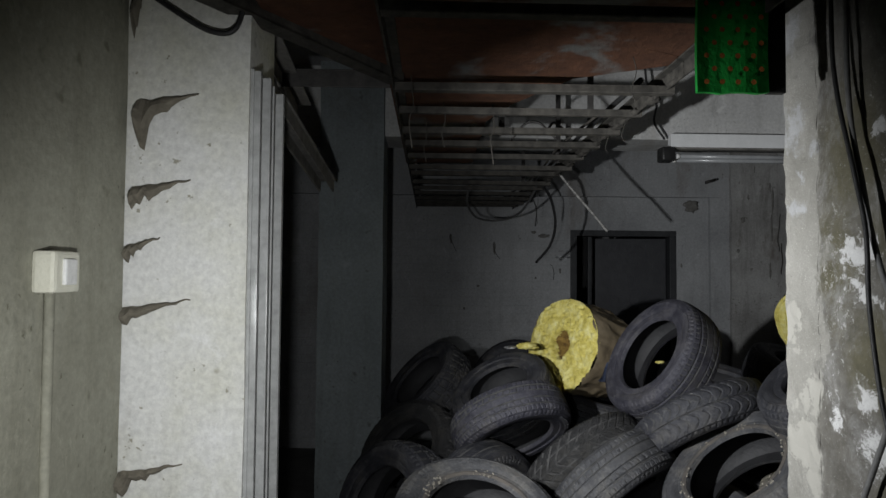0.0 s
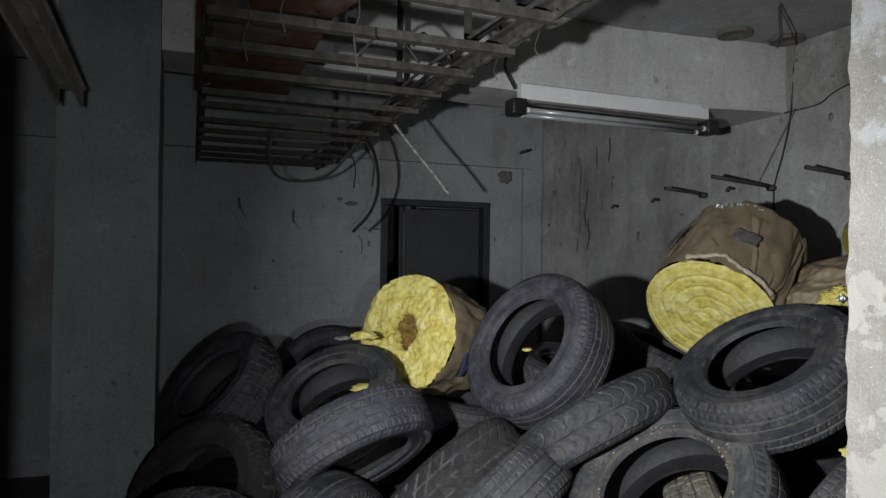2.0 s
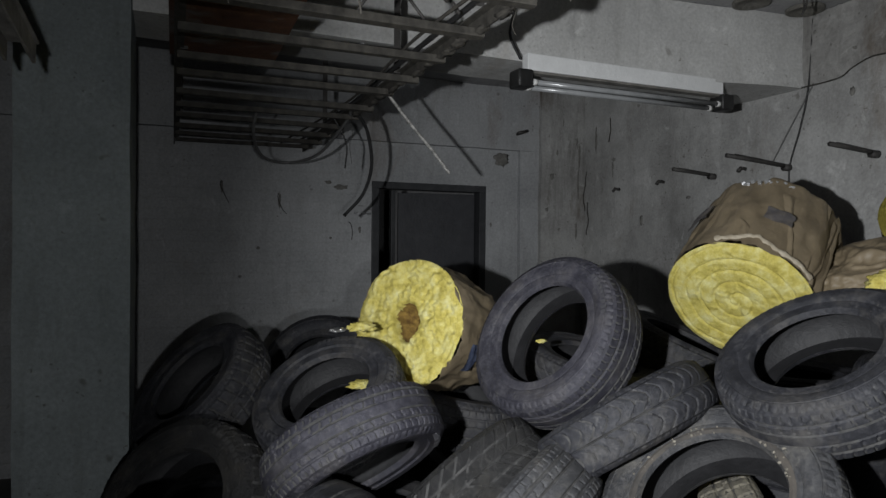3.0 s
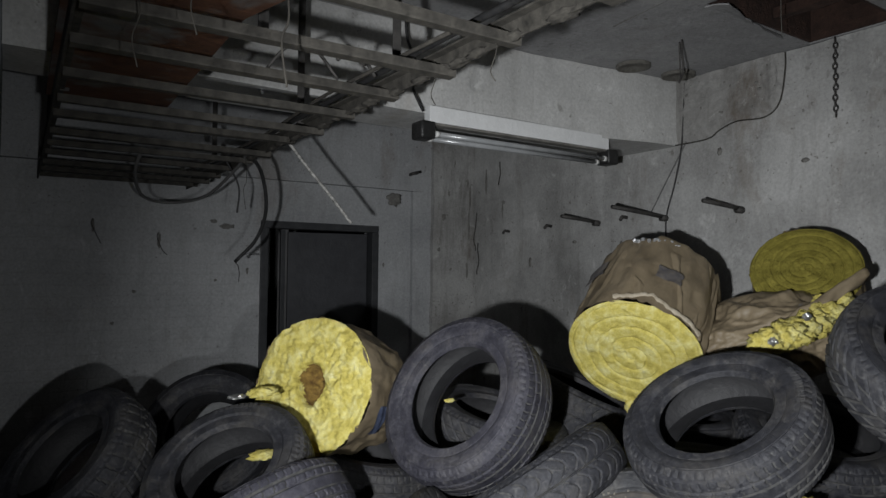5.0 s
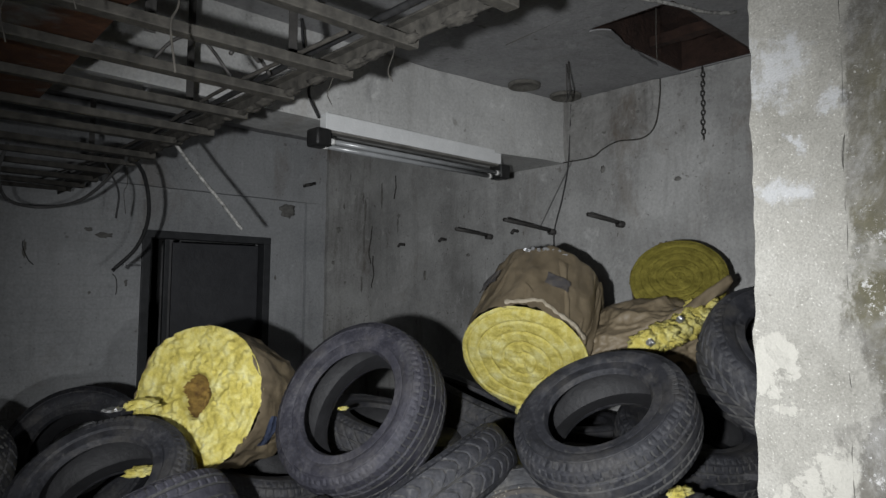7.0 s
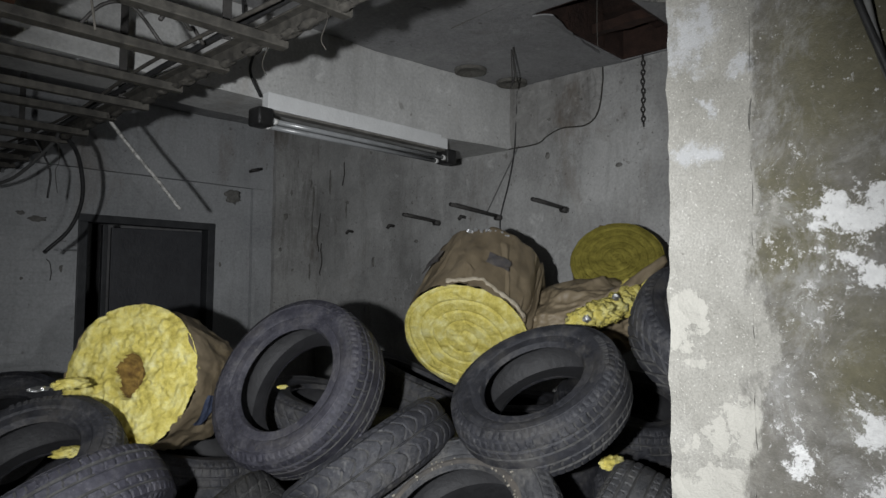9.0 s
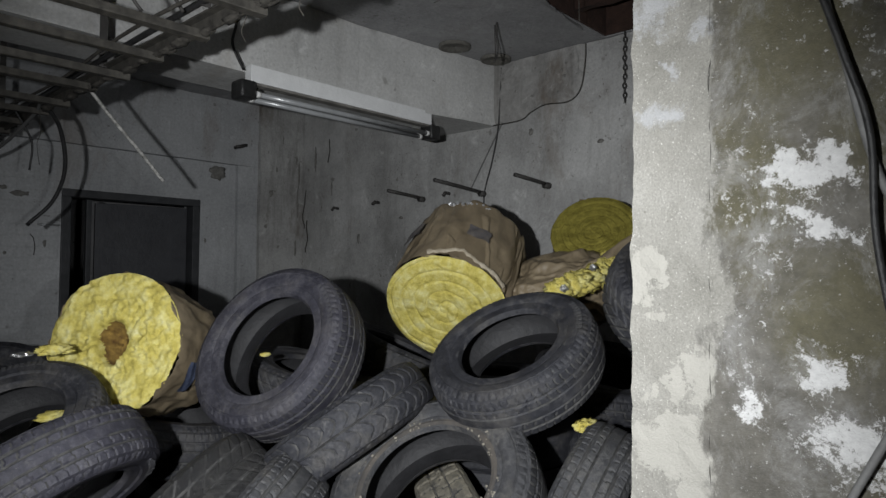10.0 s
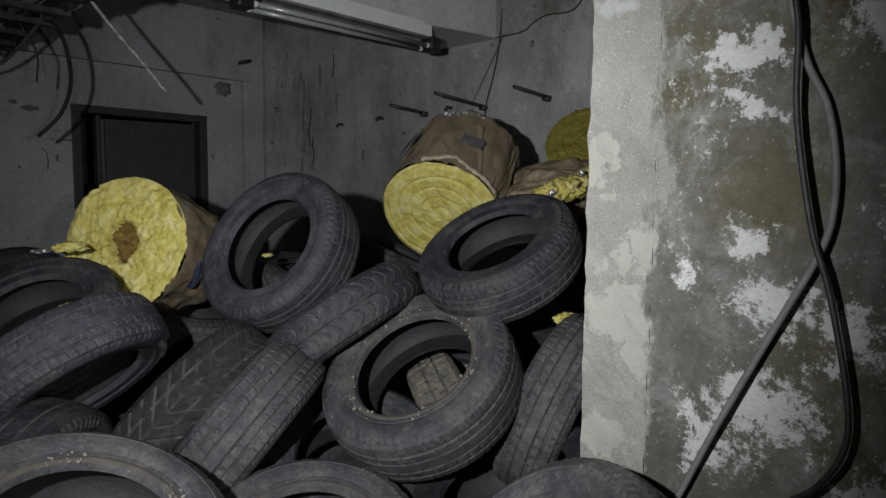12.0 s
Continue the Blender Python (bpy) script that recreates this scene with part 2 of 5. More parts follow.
def rubber_build(nt, link, co, shades, scuffed, muddied, mud_colour):
    """Grey-bloomed rubber: each tyre its own shade, fine scuffs, patches of dried mud, dust in the corners of the moulding."""
    info = nt.nodes.new("ShaderNodeObjectInfo").outputs["Random"]
    dust = noise_tex(nt, link, co, 13.0, 10, 0.78)
    fine = noise_tex(nt, link, co, 95.0, 5, 0.75)
    amount = add(nt, link, add(nt, link, info, 0.10, "MULTIPLY"), add(nt, link, dust, add(nt, link, fine, 0.25, "MULTIPLY")))
    col = ramp(nt, link, amount, [(0.46, shades[0]), (0.68, shades[1]), (0.90, shades[2])])
    col = mix(nt, link, 0.65, col, ramp(nt, link, fine, [(0.3, (0.35,)), (0.7, (1.0,))]), "MULTIPLY")
    scuff = noise_tex(nt, link, co, 38.0, 8, 0.8, None, 0.6)
    col = mix(nt, link, ramp(nt, link, scuff, [(0.56, (0.0,)), (0.68, (scuffed,))]), col, (0.125, 0.123, 0.12))
    mud = noise_tex(nt, link, co, 6.0, 10, 0.8)
    col = mix(nt, link, ramp(nt, link, mud, [(0.50, (0.0,)), (0.66, (muddied,))]), col, mud_colour)
    crumbs = noise_tex(nt, link, co, 150.0, 2, 0.6)
    col = mix(nt, link, ramp(nt, link, crumbs, [(0.71, (0.0,)), (0.75, (0.6,))]), col, (0.19, 0.18, 0.16))
    edge = nt.nodes.new("ShaderNodeNewGeometry").outputs["Pointiness"]
    col = mix(nt, link, ramp(nt, link, edge, [(0.53, (0.0,)), (0.63, (0.25,))]), col, (0.10, 0.10, 0.10))
    col = mix(nt, link, ramp(nt, link, edge, [(0.40, (0.3,)), (0.480, (0.0,))]), col, (0.12, 0.118, 0.112))
    return col, add(nt, link, fine, add(nt, link, scuff, 0.6, "MULTIPLY")), ramp(nt, link, dust, [(0.3, (0.5,)), (0.7, (0.8,))])


rubber("rubber", ((0.011, 0.0115, 0.014), (0.031, 0.032, 0.039), (0.085, 0.085, 0.090)), 0.65, 0.5, (0.085, 0.078, 0.066))
rubber("dusty_rubber", ((0.026, 0.027, 0.031), (0.062, 0.063, 0.068), (0.135, 0.134, 0.132)), 0.65, 0.55, (0.125, 0.115, 0.096), 0.4)
rubber("violet_rubber", ((0.014, 0.014, 0.020), (0.038, 0.0375, 0.050), (0.092, 0.090, 0.106)), 0.6, 0.35, (0.085, 0.078, 0.066))
rubber("mud_rubber", ((0.012, 0.012, 0.0125), (0.024, 0.024, 0.025), (0.05, 0.049, 0.047)), 0.3, 0.6, (0.052, 0.047, 0.038), 0.7)


def muddy_build(nt, link, co):
    n = noise_tex(nt, link, co, 25.0, 8, 0.7)
    return ramp(nt, link, n, [(0.35, (0.05, 0.048, 0.045)), (0.6, (0.17, 0.155, 0.12))]), n, None


M["muddy"] = mat("mud_caked_rubber", muddy_build, 0.95, 0, 0.6)


def wool_build(nt, link, co):
    n = noise_tex(nt, link, co, 18.0, 8, 0.7)
    f = noise_tex(nt, link, co, 120.0, 4, 0.8)
    col = ramp(nt, link, n, [(0.25, (0.36, 0.285, 0.04)), (0.48, (0.67, 0.58, 0.155)), (0.62, (0.76, 0.705, 0.30)), (0.75, (0.84, 0.80, 0.50))])
    col = mix(nt, link, 0.3, col, ramp(nt, link, f, [(0.3, (0.5,)), (0.7, (1.0,))]), "MULTIPLY")
    return col, add(nt, link, n, f), None


M["wool"] = mat("yellow_glass_wool", wool_build, 0.95, 0, 0.6, 0.2)
# Darker, olive version of the yellow wool.
M["olive_wool"] = mat("olive_glass_wool", lambda nt, link, co: (ramp(nt, link, noise_tex(nt, link, co, 20.0, 8, 0.7), [(0.3, (0.13, 0.11, 0.018)), (0.7, (0.31, 0.27, 0.055))]), noise_tex(nt, link, co, 60.0, 6, 0.7), None), 0.95, 0, 0.7, 0.2)


def paper_build(nt, link, co):
    n = noise_tex(nt, link, co, 6.0, 8, 0.65)
    w = noise_tex(nt, link, co, 22.0, 5, 0.6, None, 0.8)
    col = ramp(nt, link, n, [(0.3, (0.155, 0.122, 0.078)), (0.55, (0.225, 0.18, 0.117)), (0.75, (0.285, 0.23, 0.155))])
    return col, add(nt, link, w, n), ramp(nt, link, n, [(0.3, (0.45,)), (0.7, (0.7,))])


M["paper"] = mat("brown_wrapping_paper", paper_build, 0.6, 0, 0.2)


M["paper_pale"] = mat("worn_paper_edge", lambda nt, link, co: (ramp(nt, link, noise_tex(nt, link, co, 30.0, 7, 0.7), [(0.3, (0.24, 0.20, 0.14)), (0.7, (0.46, 0.41, 0.32))]), noise_tex(nt, link, co, 60.0, 4, 0.7), None), 0.7, 0, 0.3)


def simple(name, a, b, scale=20.0, rough=0.6, metal=0.0, bump=0.2, spec=0.4):
    M[name] = mat(name, lambda nt, link, co: (ramp(nt, link, noise_tex(nt, link, co, scale, 7, 0.7), [(0.3, a), (0.7, b)]), noise_tex(nt, link, co, scale * 4, 4, 0.7), None), rough, metal, bump, spec)


simple("dusty_steel", (0.018, 0.017, 0.015), (0.085, 0.079, 0.068), 26, 0.75, 0.1)
simple("dark_steel", (0.035, 0.034, 0.033), (0.09, 0.085, 0.08), 22, 0.6, 0.3)
M["rusty_board"] = mat("rusty_board", lambda nt, link, co: (mix(nt, link, ramp(nt, link, noise_tex(nt, link, co, 1.7, 6, 0.6, (1, 1, 1), 0.6), [(0.53, (0.0,)), (0.60, (0.9,))]), ramp(nt, link, noise_tex(nt, link, co, 14.0, 8, 0.75), [(0.3, (0.045, 0.018, 0.009)), (0.6, (0.10, 0.042, 0.021)), (0.75, (0.18, 0.085, 0.045))]), (0.13, 0.135, 0.13)), noise_tex(nt, link, co, 40.0, 6, 0.7), None), 0.85, 0, 0.4)
simple("frame_paint", (0.03, 0.032, 0.035), (0.06, 0.062, 0.066), 14, 0.5)
simple("door_paint", (0.028, 0.029, 0.034), (0.05, 0.052, 0.058), 6, 0.55)
simple("lamp_white", (0.72, 0.73, 0.73), (0.84, 0.85, 0.85), 8, 0.4)
simple("tube_glass", (0.24, 0.25, 0.255), (0.36, 0.37, 0.38), 9, 0.2, 0, 0.0, 0.6)
simple("black_plastic", (0.012, 0.012, 0.012), (0.03, 0.03, 0.03), 20, 0.4)
simple("white_cap", (0.6, 0.6, 0.58), (0.75, 0.75, 0.73), 20, 0.5)
simple("green_plastic", (0.02, 0.34, 0.05), (0.03, 0.45, 0.08), 12, 0.4)
simple("orange_dot", (0.55, 0.16, 0.04), (0.7, 0.25, 0.07), 30, 0.5)
simple("cable_black", (0.012, 0.012, 0.013), (0.035, 0.035, 0.035), 40, 0.45)
simple("cable_grey", (0.10, 0.10, 0.10), (0.17, 0.17, 0.165), 40, 0.6)
simple("flaked_cable", (0.03, 0.03, 0.03), (0.55, 0.54, 0.51), 55, 0.7)
simple("switch_cream", (0.55, 0.54, 0.44), (0.66, 0.65, 0.55), 20, 0.5)
simple("galvanised", (0.35, 0.36, 0.37), (0.55, 0.56, 0.57), 25, 0.45, 0.6)
simple("web", (0.10, 0.09, 0.07), (0.2, 0.18, 0.14), 40, 0.95)
simple("print_blue", (0.02, 0.028, 0.06), (0.07, 0.085, 0.13), 60, 0.6)
simple("foil", (0.4, 0.4, 0.4), (0.7, 0.7, 0.7), 30, 0.3, 0.9)
simple("rust_bead", (0.03, 0.03, 0.031), (0.095, 0.083, 0.070), 16, 0.9)
simple("liner", (0.009, 0.009, 0.010), (0.022, 0.022, 0.024), 12, 0.65)
simple("core_brown", (0.085, 0.043, 0.011), (0.34, 0.22, 0.05), 34, 0.9, 0, 0.5)
simple("print_grey", (0.07, 0.07, 0.08), (0.17, 0.15, 0.13), 30, 0.6)
simple("galvanised_dull", (0.27, 0.275, 0.265), (0.46, 0.465, 0.455), 24, 0.6, 0.0)
simple("dark_dust_steel", (0.09, 0.086, 0.078), (0.26, 0.25, 0.23), 14, 0.75, 0.1)
simple("groove_dust", (0.012, 0.012, 0.013), (0.08, 0.079, 0.077), 30, 0.95)
simple("dust_dark", (0.02, 0.018, 0.016), (0.07, 0.065, 0.055), 30, 0.95)
simple("dust_grey", (0.08, 0.076, 0.066), (0.18, 0.173, 0.155), 50, 0.9)
simple("chip_dark", (0.12, 0.115, 0.105), (0.25, 0.245, 0.23), 40, 0.95)
# Red-brown rust, with the shade inside the ceiling hole darkened into it.
simple("shaded_rust", (0.018, 0.011, 0.009), (0.07, 0.038, 0.028), 9, 0.95, 0, 0.6)


# ---- mesh helpers ----
def part(name, bm, material, parent=None, label="", smooth=False):
    me = bpy.data.meshes.new(name)
    bm.normal_update()
    bm.to_mesh(me)
    bm.free()
    me.materials.append(M[material])
    if smooth:
        me.polygons.foreach_set("use_smooth", [True] * len(me.polygons))
    ob = new(name, me)
    if parent:
        ob.parent = parent
    if label:
        ob["label"] = label
    return ob


def box_into(bm, x0, x1, y0, y1, z0, z1, bevel=0.0, m=None):
    r = bmesh.ops.create_cube(bm, size=1.0)
    vs = r["verts"]
    for v in vs:
        v.co = Vector((x0 + (v.co.x + 0.5) * (x1 - x0), y0 + (v.co.y + 0.5) * (y1 - y0), z0 + (v.co.z + 0.5) * (z1 - z0)))
    if bevel:
        es = list({e for v in vs for e in v.link_edges})
        r = bmesh.ops.bevel(bm, geom=es, offset=bevel, segments=2, affect="EDGES", profile=0.6)
        vs = list({v for f in r["faces"] for v in f.verts} | {v for v in vs if v.is_valid})
    if m is not None:
        for v in vs:
            v.co = m @ v.co
    return vs


def box(name, x0, x1, y0, y1, z0, z1, material, parent=None, label="", bevel=0.004):
    bm = bmesh.new()
    box_into(bm, x0, x1, y0, y1, z0, z1, bevel)
    return part(name, bm, material, parent, label)


def rough_box(name, x0, x1, y0, y1, z0, z1, material, step=0.06, amp=0.006, scale=6.0, parent=None, label=""):
    """A block of masonry whose faces and edges wander a little."""
    bm = bmesh.new()
    box_into(bm, x0, x1, y0, y1, z0, z1)
    for axis, a, b in ((0, x0, x1), (1, y0, y1), (2, z0, z1)):
        n = max(1, int((b - a) / step))
        for i in range(1, n):
            co, no = [0, 0, 0], [0, 0, 0]
            co[axis], no[axis] = a + (b - a) * i / n, 1
            bmesh.ops.bisect_plane(bm, geom=bm.verts[:] + bm.edges[:] + bm.faces[:], plane_co=co, plane_no=no)
    for v in bm.verts:
        v.co += noise.noise_vector(v.co * scale) * amp + noise.noise_vector(v.co * scale * 4) * amp * 0.4
    return part(name, bm, material, parent, label)


def tube_into(bm, pts, radius, sides=8, cap=True):
    """A round bar or cable along a list of points."""
    pts = [Vector(p) for p in pts]
    rings = []
    side = None
    for i, p in enumerate(pts):
        d = (pts[min(i + 1, len(pts) - 1)] - pts[max(i - 1, 0)]).normalized()
        if side is None:
            side = d.orthogonal().normalized()
        side = (side - d * side.dot(d)).normalized()
        up = d.cross(side)
        rings.append([bm.verts.new(p + radius * (math.cos(a) * side + math.sin(a) * up)) for a in (2 * math.pi * k / sides for k in range(sides))])
    for a, b in zip(rings, rings[1:]):
        for k in range(sides):
            bm.faces.new((a[k], a[(k + 1) % sides], b[(k + 1) % sides], b[k]))
    if cap:
        bm.faces.new(rings[0][::-1])
        bm.faces.new(rings[-1])


def spline(ctrl, steps=8):
    """A smooth line through control points."""
    c = [Vector(p) for p in ctrl]
    c = [2 * c[0] - c[1], *c, 2 * c[-1] - c[-2]]
    out = []
    for i in range(1, len(c) - 2):
        for s in range(steps):
            t = s / steps
            a, b, d, e = c[i - 1], c[i], c[i + 1], c[i + 2]
            out.append(0.5 * (2 * b + (d - a) * t + (2 * a - 5 * b + 4 * d - e) * t * t + (3 * b - a - 3 * d + e) * t ** 3))
    return [*out, c[-2]]


def cable(name, ctrl, radius, material, label, category="cable", group=""):
    bm = bmesh.new()
    tube_into(bm, spline(ctrl), radius)
    return tagged(part(name, bm, material, None, label, True), label, category, group)


def thing(name, label, category, group="", m=None):
    ob = new(name)
    ob.empty_display_size = 0.1
    if m is not None:
        ob.matrix_basis = m
    return tagged(ob, label, category, group)


# ---- the shell ----
def structure(ob, label):
    return tagged(ob, label, "", "", "structure")


CEIL = 2.89
structure(box("floor", -3.2, 3.9, -2.2, 6.7, -0.15, 0.0, "floor", bevel=0), "dirty grey concrete floor under the tyre heap")
HOLE = (2.78, 3.67, 3.04, 3.47)
bm = bmesh.new()
for x0, x1, y0, y1 in ((-3.2, HOLE[0], -2.2, 8.4), (HOLE[1], 3.9, -2.2, 8.4), (HOLE[0], HOLE[1], -2.2, HOLE[2]), (HOLE[0], HOLE[1], HOLE[3], 8.4)):
    nx, ny = max(2, int((x1 - x0) / 0.2)), max(2, int((y1 - y0) / 0.2))
    for z, turn in ((CEIL, 1), (CEIL + 0.2, -1)):
        grid = [[bm.verts.new((x0 + (x1 - x0) * i / nx, y0 + (y1 - y0) * j / ny, z + 0.006 * noise.noise((i * 0.37 + x0, j * 0.41 + y0, z)) * (0 < i < nx and 0 < j < ny))) for j in range(ny + 1)] for i in range(nx + 1)]
        for ga, gb in zip(grid, grid[1:]):
            for j in range(ny):
                bm.faces.new((ga[j], ga[j + 1], gb[j + 1], gb[j])[::turn])
hx0, hx1, hy0, hy1 = HOLE
for (ax, ay), (bx, by) in (((hx0, hy0), (hx1, hy0)), ((hx1, hy0), (hx1, hy1)), ((hx1, hy1), (hx0, hy1)), ((hx0, hy1), (hx0, hy0))):
    bm.faces.new([bm.verts.new(p) for p in ((ax, ay, CEIL), (bx, by, CEIL), (bx, by, CEIL + 0.2), (ax, ay, CEIL + 0.2))])
structure(part("ceiling", bm, "ceiling"), "sooty bare concrete ceiling slab with a broken hole")
DX0, DX1, DZ, BY = 1.75, 2.74, 2.04, 6.57
back = structure(new("wall_back"), "grey limewashed plaster wall with a doorway")
rough_box("wall_panel", -3.2, DX0, BY, BY + 0.25, 0, 2.36, "brick_wall", 0.15, 0.006, 3.0, back)
rough_box("wall_panel", DX1, 3.24, BY, BY + 0.25, 0, 2.36, "back_wall", 0.12, 0.006, 3.0, back)
rough_box("wall_panel", DX0, DX1, BY, BY + 0.25, DZ, 2.36, "back_wall", 0.12, 0.006, 3.0, back)
rough_box("wall_panel", -3.2, 3.24, BY - 0.055, BY + 0.25, 2.36, CEIL, "back_wall", 0.15, 0.006, 3.0, back)
rough_box("wall_column", 3.24, 3.9, BY - 0.09, BY + 0.25, 0, CEIL, "column", 0.1, 0.008, 4.0, back)
rough_box("wall_rib", 3.06, 3.24, BY - 0.045, BY + 0.1, 0, 2.36, "back_wall", 0.1, 0.006, 4.0, back)
structure(rough_box("wall_right", 3.68, 3.95, 2.0, BY - 0.09, 0, CEIL, "right_wall", 0.12, 0.01, 3.0), "stained grey plaster wall with cracks and rust streaks")
beam = structure(rough_box("ceiling_beam", -3.2, 3.68, 4.418, 4.80, 2.46, CEIL, "beam", 0.12, 0.007, 4.0), "white painted concrete beam under the ceiling")
for v in beam.data.vertices:  # the beam runs out towards the stained wall
    k = max(0.0, (v.co.x - 2.6) / 1.08)
    v.co.y -= 0.13 * k * (v.co.y < 4.5)
    v.co.z += 0.02 * k * (v.co.z < 2.5)
structure(rough_box("pillar_left", -0.235, 0.145, 4.33, 4.72, 0, CEIL, "pillar", 0.1, 0.004, 4.0), "grey painted concrete pillar beside the tyre heap")
structure(rough_box("wall_jamb_left", -0.46, -0.02, 2.065, 2.305, 0, CEIL, "white_wall", 0.1, 0.004, 4.0), "grubby white plaster wall end at the opening")
structure(rough_box("wall_corridor_left", -0.7, -0.31, -2.2, 2.05, 0, CEIL, "dim_wall", 0.2, 0.004, 3.0), "stained off-white corridor wall in dimmed paint, with cobwebs")
near = structure(new("wall_corridor_right"), "damp peeling limewashed wall end with raw concrete edge")
rough_box("wall_face", 1.345, 1.65, -2.2, 1.2, 0, CEIL, "wall_end", 0.2, 0.003, 8.0, near)
rough_box("wall_face", 1.345, 1.65, 1.2, 2.0, 0, CEIL, "wall_end", 0.05, 0.0055, 21.0, near)
rough_box("wall_edge", 1.345, 1.65, 2.0, 2.140, 0, CEIL, "wall_end", 0.017, 0.0055, 21.0, near, "broken gritty concrete edge")
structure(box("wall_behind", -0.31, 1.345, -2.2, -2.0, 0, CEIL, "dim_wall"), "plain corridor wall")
structure(box("wall_far_left", -3.3, -3.1, 2.05, 6.57, 0, CEIL, "ceiling"), "dark plain wall")
structure(box("wall_left_front", -3.2, -0.7, 1.85, 2.05, 0, CEIL, "ceiling"), "dark plain wall")
structure(box("wall_right_front", 1.65, 3.9, 1.8, 2.0, 0, CEIL, "right_wall"), "grey plaster wall")
# the room behind the door
structure(box("floor_back_room", 1.0, 3.6, 6.7, 8.4, -0.15, 0.0, "floor", bevel=0), "dark concrete floor beyond the doorway")
structure(box("wall_back_room", 1.0, 3.6, 8.4, 8.5, 0, CEIL, "ceiling"), "dark wall beyond the doorway")
structure(box("wall_back_room_left", 0.9, 1.0, 6.82, 8.4, 0, CEIL, "ceiling"), "dark wall beyond the doorway")
structure(box("wall_back_room_right", 3.6, 3.7, 6.82, 8.4, 0, CEIL, "ceiling"), "dark wall beyond the doorway")


# ---- tyres: tread, two sidewalls with bead and lettering, and the dark liner inside ----
def groove(kind, a, t):
    """Depth of the tread's cuts at the crown place a (-0.4 to 0.4 of the width) and the angle t."""
    d = 0.0
    if kind == 0:
        if abs(abs(a) - 0.10) < 0.016 or abs(abs(a) - 0.255) < 0.016:
            d = 0.007
        n = 72 if abs(a) > 0.25 else 54
        if (t * n / (2 * math.pi) + abs(a) * 1.6) % 1 < 0.16 and abs(a) > 0.11:
            d = max(d, 0.005)
    elif kind == 1:
        if abs(a) < 0.014:
            d = 0.007
        if (t * 36 / (2 * math.pi) + abs(a) * 4.2) % 1 < 0.16:
            d = max(d, 0.007)
        if abs(abs(a) - 0.2) < 0.012:
            d = max(d, 0.005)
    elif kind == 2:
        if abs(abs(a) - 0.13) < 0.015:
            d = 0.009
        if (t * 40 / (2 * math.pi) + (0.5 if a > 0 else 0) + abs(a) * 0.8) % 1 < 0.2:
            d = max(d, 0.009)
    elif kind == 4:
        if abs(abs(a) - 0.12) < 0.012 or abs(abs(a) - 0.27) < 0.012:
            d = 0.004
    else:
        w = abs(a)
        if (t * 44 / (2 * math.pi) + 0.9 * math.sin(w * 7.5)) % 1 < 0.14 and w > 0.03:
            d = 0.006
        if abs(a) < 0.012:
            d = 0.006
    return d * 0.62


def revolve(profile, n, wobble, closed=False):
    bm = bmesh.new()
    rings = []
    for k in range(n):
        t = 2 * math.pi * k / n
        flat = wobble(t)
        rings.append([bm.verts.new((x, r * flat * math.cos(t), r * flat * math.sin(t))) for r, x in profile(t, k)])
    m = len(rings[0])
    for k in range(n):
        a, b = rings[k], rings[(k + 1) % n]
        for i in range(m if closed else m - 1):
            j = (i + 1) % m
            bm.faces.new((a[i], b[i], b[j], a[j]))
    return bm


def mesh_of(bm, name, material, sharp=35):
    me = bpy.data.meshes.new(name)
    bm.normal_update()
    bm.to_mesh(me)
    bm.free()
    me.materials.append(M[material])
    me.polygons.foreach_set("use_smooth", [True] * len(me.polygons))
    me.set_sharp_from_angle(angle=radians(sharp))
    return me


TYRES = {}


